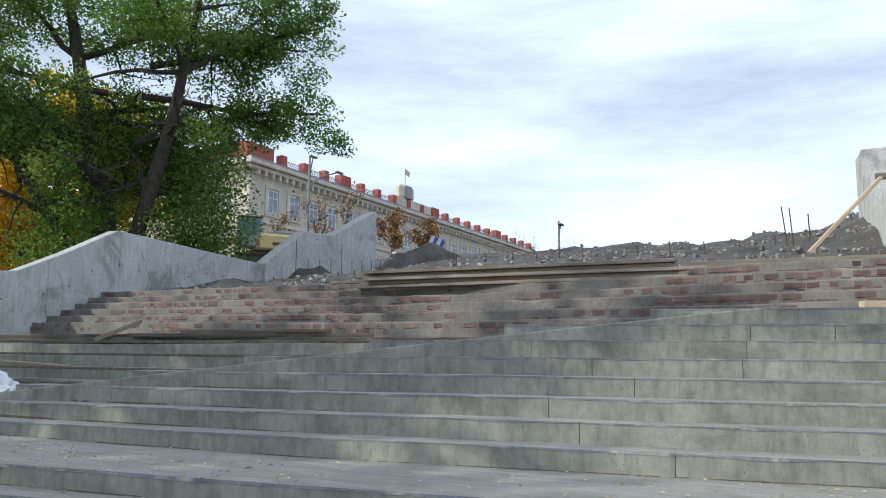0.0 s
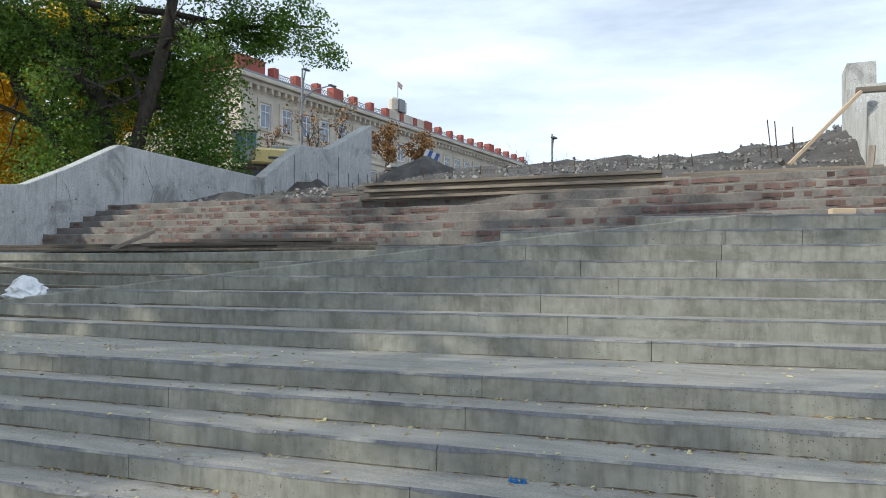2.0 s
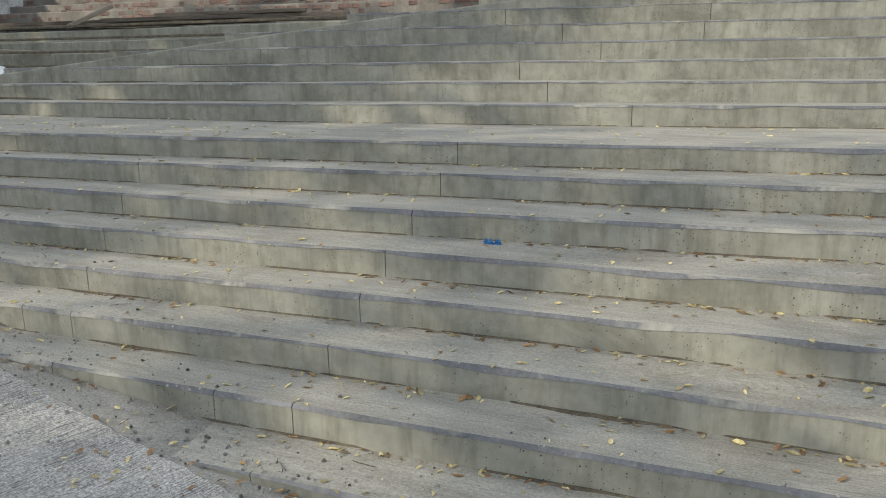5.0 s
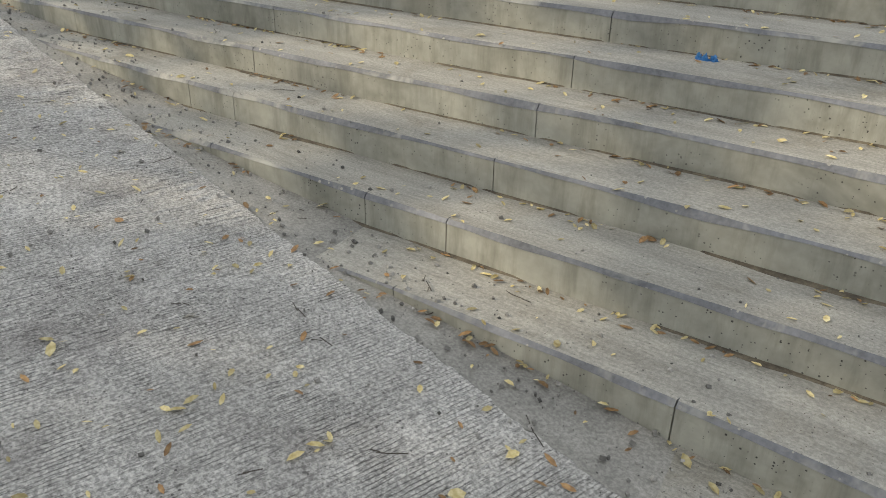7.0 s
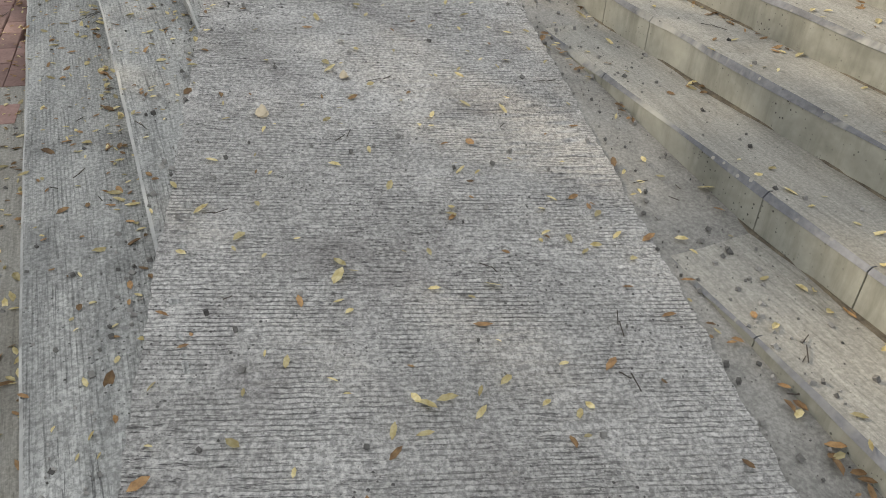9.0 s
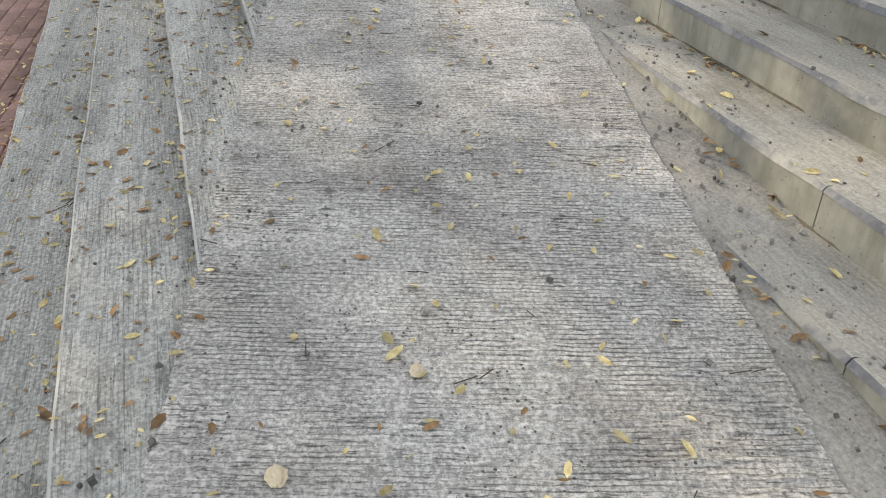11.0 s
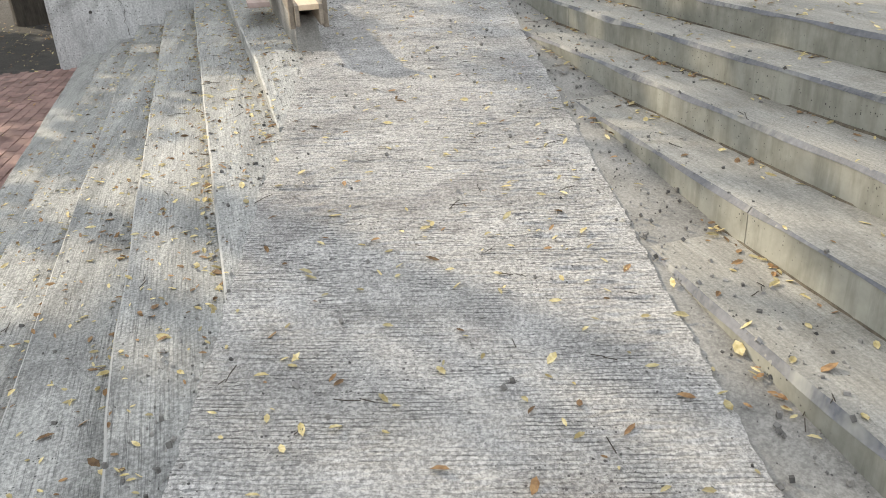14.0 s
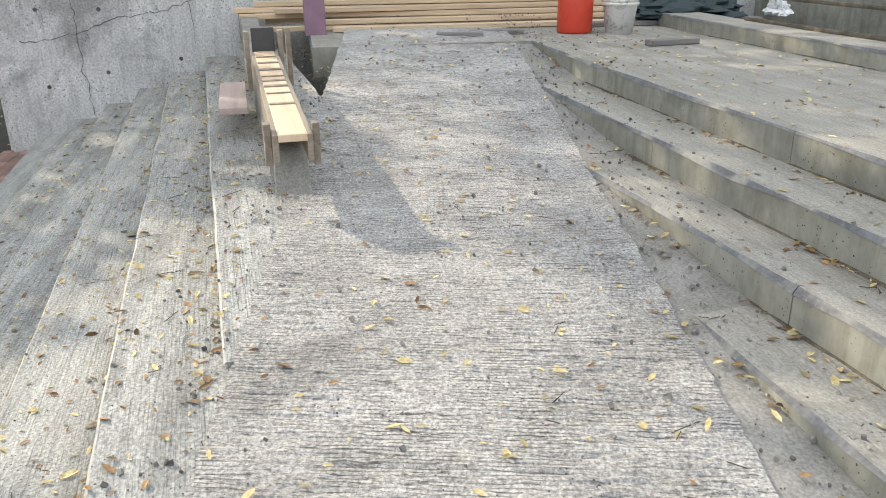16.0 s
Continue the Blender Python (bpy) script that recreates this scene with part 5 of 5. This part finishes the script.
# ---- soil bed and apron ----
bed = bank("soil_bed", -40.0, -12.95, -14.0, -3.5, lambda x, y: GROUND - 0.03 + 0.05 * noise.noise((x, y, 3)), 0.6)
SOIL = material("soil", (0.01, 0.009, 0.008), (0.04, 0.034, 0.028), 5.0, 0.95, fine=40, bump=1.0, bump_depth=0.03)
bed.data.materials[0] = SOIL
tagged(bed, "dark bare soil beyond the brick paving", "soil", kind="structure")
apron = mesh_object("pavement", [(-2.2, -9, GROUND), (9, -9, GROUND), (9, -1.6, GROUND), (-2.2, -1.6, GROUND), (-2.2, -9, GROUND - 0.1), (9, -9, GROUND - 0.1), (9, -1.6, GROUND - 0.1), (-2.2, -1.6, GROUND - 0.1)],
                    [(0, 1, 2, 3), (0, 4, 5, 1), (1, 5, 6, 2), (2, 6, 7, 3), (3, 7, 4, 0)], CONCRETE_TREAD)
tagged(apron, "grey concrete apron at the foot of the stairs", "pavement", kind="structure")

# ---- litter ----
def surface_z(x, y):
    if y > ramp_right(x):
        z = GROUND
        for k in range(8):
            if y >= nose_right(k, x):
                z = -RISE * k
                break
        if y < ramp_right(x) + 0.44:
            z = max(z, ramp_z(x, y))
        return z
    if y < ramp_left(x):
        for k in range(1, 8):
            if y >= nose_left(k, x):
                return min(-RISE * k, ramp_z(x, y))
        return GROUND
    return ramp_z(x, y) + 0.004


def leaf(verts, faces, rng, p, size, slender=0.42):
    turn = Matrix.Translation(p) @ Euler((rng.gauss(0, 0.22), rng.gauss(0, 0.22), rng.uniform(0, 6.28))).to_matrix().to_4x4()
    curl = rng.uniform(-0.05, 0.3)
    w = size * slender * rng.uniform(0.75, 1.2)
    i = len(verts)
    for x, y, z in ((-0.5, 0, 0), (-0.22, 0.42, 1), (0.2, 0.46, 1), (0.5, 0, 0.3), (0.2, -0.46, 1), (-0.22, -0.42, 1), (-0.2, 0, 0.1), (0.2, 0, 0.1)):
        verts.append(turn @ Vector((x * size, y * w, z * curl * w + 0.004)))
    faces.extend([tuple(i + q for q in f) for f in ((0, 6, 1), (1, 6, 7, 2), (2, 7, 3), (0, 5, 6), (5, 4, 7, 6), (4, 3, 7))])


rng = random.Random(77)
pale_v, pale_f, brown_v, brown_f = [], [], [], []


def drop(x, y, size=None, brown=0.25):
    v, f = (brown_v, brown_f) if rng.random() < brown else (pale_v, pale_f)
    leaf(v, f, rng, Vector((x, y, surface_z(x, y))), size or rng.choice((0.022, 0.03, 0.034, 0.038, 0.045, 0.055)))


for _ in range(900):
    x = rng.uniform(-11.5, 1.4)
    drop(x, ramp_left(x) + rng.random() * 1.5, None, 0.25)
for _ in range(4300):
    x = 1.0 - 14.0 * rng.random() ** 0.7
    y = ramp_left(x) - 0.02 - rng.random() * (1.0 + 0.13 * (1 - x))
    if x > -12.9:
        drop(x, y, rng.choice((None, 0.02, 0.026)), 0.45)
for _ in range(1200):
    x = rng.uniform(-12.0, 4.5)
    drop(x, ramp_right(x) + rng.random() * 2.6, None, 0.25)
for k in range(1, 9):
    # drifts against the foot of each riser
    for _ in range(420):
        x = rng.uniform(-11.5, 5.0)
        if noise.noise((x * 1.2, k * 3.0, 0)) + 0.35 * (x > 0.6) < 0.02:
            continue
        y = nose_right(k - 1, x) - 0.012 - abs(rng.gauss(0, 0.03))
        if y > ramp_right(x):
            drop(x, y, None, 0.55)
    for _ in range(260):
        x = rng.uniform(-12.8, 0.5)
        y = nose_left(k - 1, x) - 0.015 - abs(rng.gauss(0, 0.05))
        if y < ramp_left(x) and k > 1:
            drop(x, y, None, 0.5)
for _ in range(1700):
    # leaves on the soil and the brick paving
    x, y = rng.uniform(-18.0, -7.0), rng.uniform(-9.0, -4.6)
    if y < nose_left(7, x) - 0.3 and (x < -13.2 or rng.random() < 0.3):
        v, f = (brown_v, brown_f) if rng.random() < 0.5 else (pale_v, pale_f)
        leaf(v, f, rng, Vector((x, y, GROUND + 0.02)), rng.uniform(0.03, 0.07))
for _ in range(700):
    x = rng.uniform(-12.5, 5.5)
    y = nose_right(0, x) + rng.random() * 1.55
    leaf(pale_v, pale_f, rng, Vector((x, y, 0.004)), rng.uniform(0.025, 0.05))
tagged(mesh_object("fallen_leaves", pale_v, pale_f, FALLEN), "small pale yellow leaves fallen on the steps", "leaves", kind="stuff")
FALLEN_BROWN = material("leaf_brown", (0.13, 0.068, 0.03), (0.31, 0.19, 0.085), 30, 0.75, island=1.5)
tagged(mesh_object("dry_leaves", brown_v, brown_f, FALLEN_BROWN), "dry brown leaves drifted against the risers", "leaves", kind="stuff")
# a few large leaves
big_mesh_v, big_mesh_f = [], []
leaf(big_mesh_v, big_mesh_f, random.Random(1), Vector((0, 0, 0)), 0.062, 0.6)
for i, (x, y) in enumerate(((-3.97, -1.72), (-4.2, -1.85), (1.05, -3.05), (-6.9, -1.5), (-0.4, -2.2), (-1.4, -3.3), (-8.4, -3.4), (-7.3, -3.6), (-8.9, -4.0), (-6.2, -1.35), (-0.2, -3.5))):
    o = mesh_object("large_leaf", big_mesh_v, big_mesh_f, FALLEN if i % 3 else FALLEN_BROWN)
    o.matrix_world = pose(x, y, surface_z(x, y) + 0.004, 0, 0, i * 77)
    tagged(o, "large yellow-brown leaf lying on the concrete", "leaf", "large leaves")
# twigs, crumbs and pebbles
verts, faces = [], []
for _ in range(170):
    x = rng.uniform(-12.0, 1.4)
    y = ramp_left(x) - 1.4 + rng.random() * 3.6
    z = surface_z(x, y) + 0.006
    a = rng.uniform(0, 180)
    for _ in range(rng.choice((1, 2, 3))):
        l = rng.uniform(0.02, 0.07)
        loose_box(verts, faces, pose(x, y, z, 0, rng.uniform(-6, 6), a), (l, 0.0026, 0.002))
        x, y = x + l * 0.9 * math.cos(radians(a)), y + l * 0.9 * math.sin(radians(a))
        a += rng.uniform(-35, 35)
tagged(mesh_object("twigs", verts, faces, BARK), "thin dark twigs scattered on the ramp and steps", "twigs", kind="stuff")
verts, faces = [], []
for _ in range(5200):
    x = rng.uniform(-12.5, 3.0)
    edge = rng.random()
    if edge < 0.4:
        y = ramp_right(x) + abs(rng.gauss(0, 0.22))
    elif edge < 0.6:
        y = ramp_left(x) - abs(rng.gauss(0, 0.12))
    else:
        y = ramp_left(x) - 1.0 + rng.random() * 3.6
    sz = 0.003 + 0.011 * rng.random() ** 4
    loose_box(verts, faces, pose(x, y, surface_z(x, y) + sz * 0.2, rng.uniform(0, 90), rng.uniform(0, 90), rng.uniform(0, 90)), (sz * 1.3, sz, sz * 0.8))
CRUMB = material("crumbs", (0.08, 0.075, 0.07), (0.3, 0.29, 0.27), 3, 0.95, island=1.6)
tagged(mesh_object("crumbs", verts, faces, CRUMB), "dark crumbs of mortar and grit on the concrete", "grit", kind="stuff")
STONE = material("pale_stone", (0.5, 0.42, 0.3), (0.68, 0.58, 0.42), 20, 0.8)
for x, y, sz in ((-1.34, -3.26, 0.032), (-1.10, -3.60, 0.045)):
    st = lump("stone", (x, y, ramp_z(x, y)), (sz * 1.2, sz, sz), STONE, int(x * 10), "small pale beige stone lying on the ramp", "stone", 0.25)

# ---- brick paving ----
paving = empty("paving", (0, 0, 0), "red brick paving at the foot of the side steps", "paving", kind="structure")
paver_mesh = box_mesh("paver", (0.196, 0.096, 0.06), 0.005)
paver_mesh.materials.append(PAVER)
verts, faces, count = [], [], 0
for r in range(46):
    for q in range(58):
        x, y = -1.9 - q * 0.2 - (0.1 if r % 2 else 0), -9.0 + r * 0.1
        if y > nose_left(7, x) - 0.02 or x < -12.9:
            continue
        z = GROUND - 0.03 + rng.uniform(-0.003, 0.003)
        if y > nose_left(7, x) - 0.75 and -7.6 < x < -2.6 and count < 290:
            p = new("paver", paver_mesh)
            p.parent = paving
            p.matrix_local = pose(x, y, z, rng.uniform(-.6, .6), rng.uniform(-.6, .6), rng.uniform(-.8, .8))
            count += 1
        else:
            loose_box(verts, faces, pose(x, y, z, rng.uniform(-.6, .6), rng.uniform(-.6, .6), rng.uniform(-.8, .8)), (0.194, 0.094, 0.06))
tagged(mesh_object("pavers", verts, faces, material("paver_far", (0.17, 0.1, 0.088), (0.32, 0.205, 0.178), 4.0, 0.9, fine=60, bump=0.5, island=1.25), paving), kind="stuff")
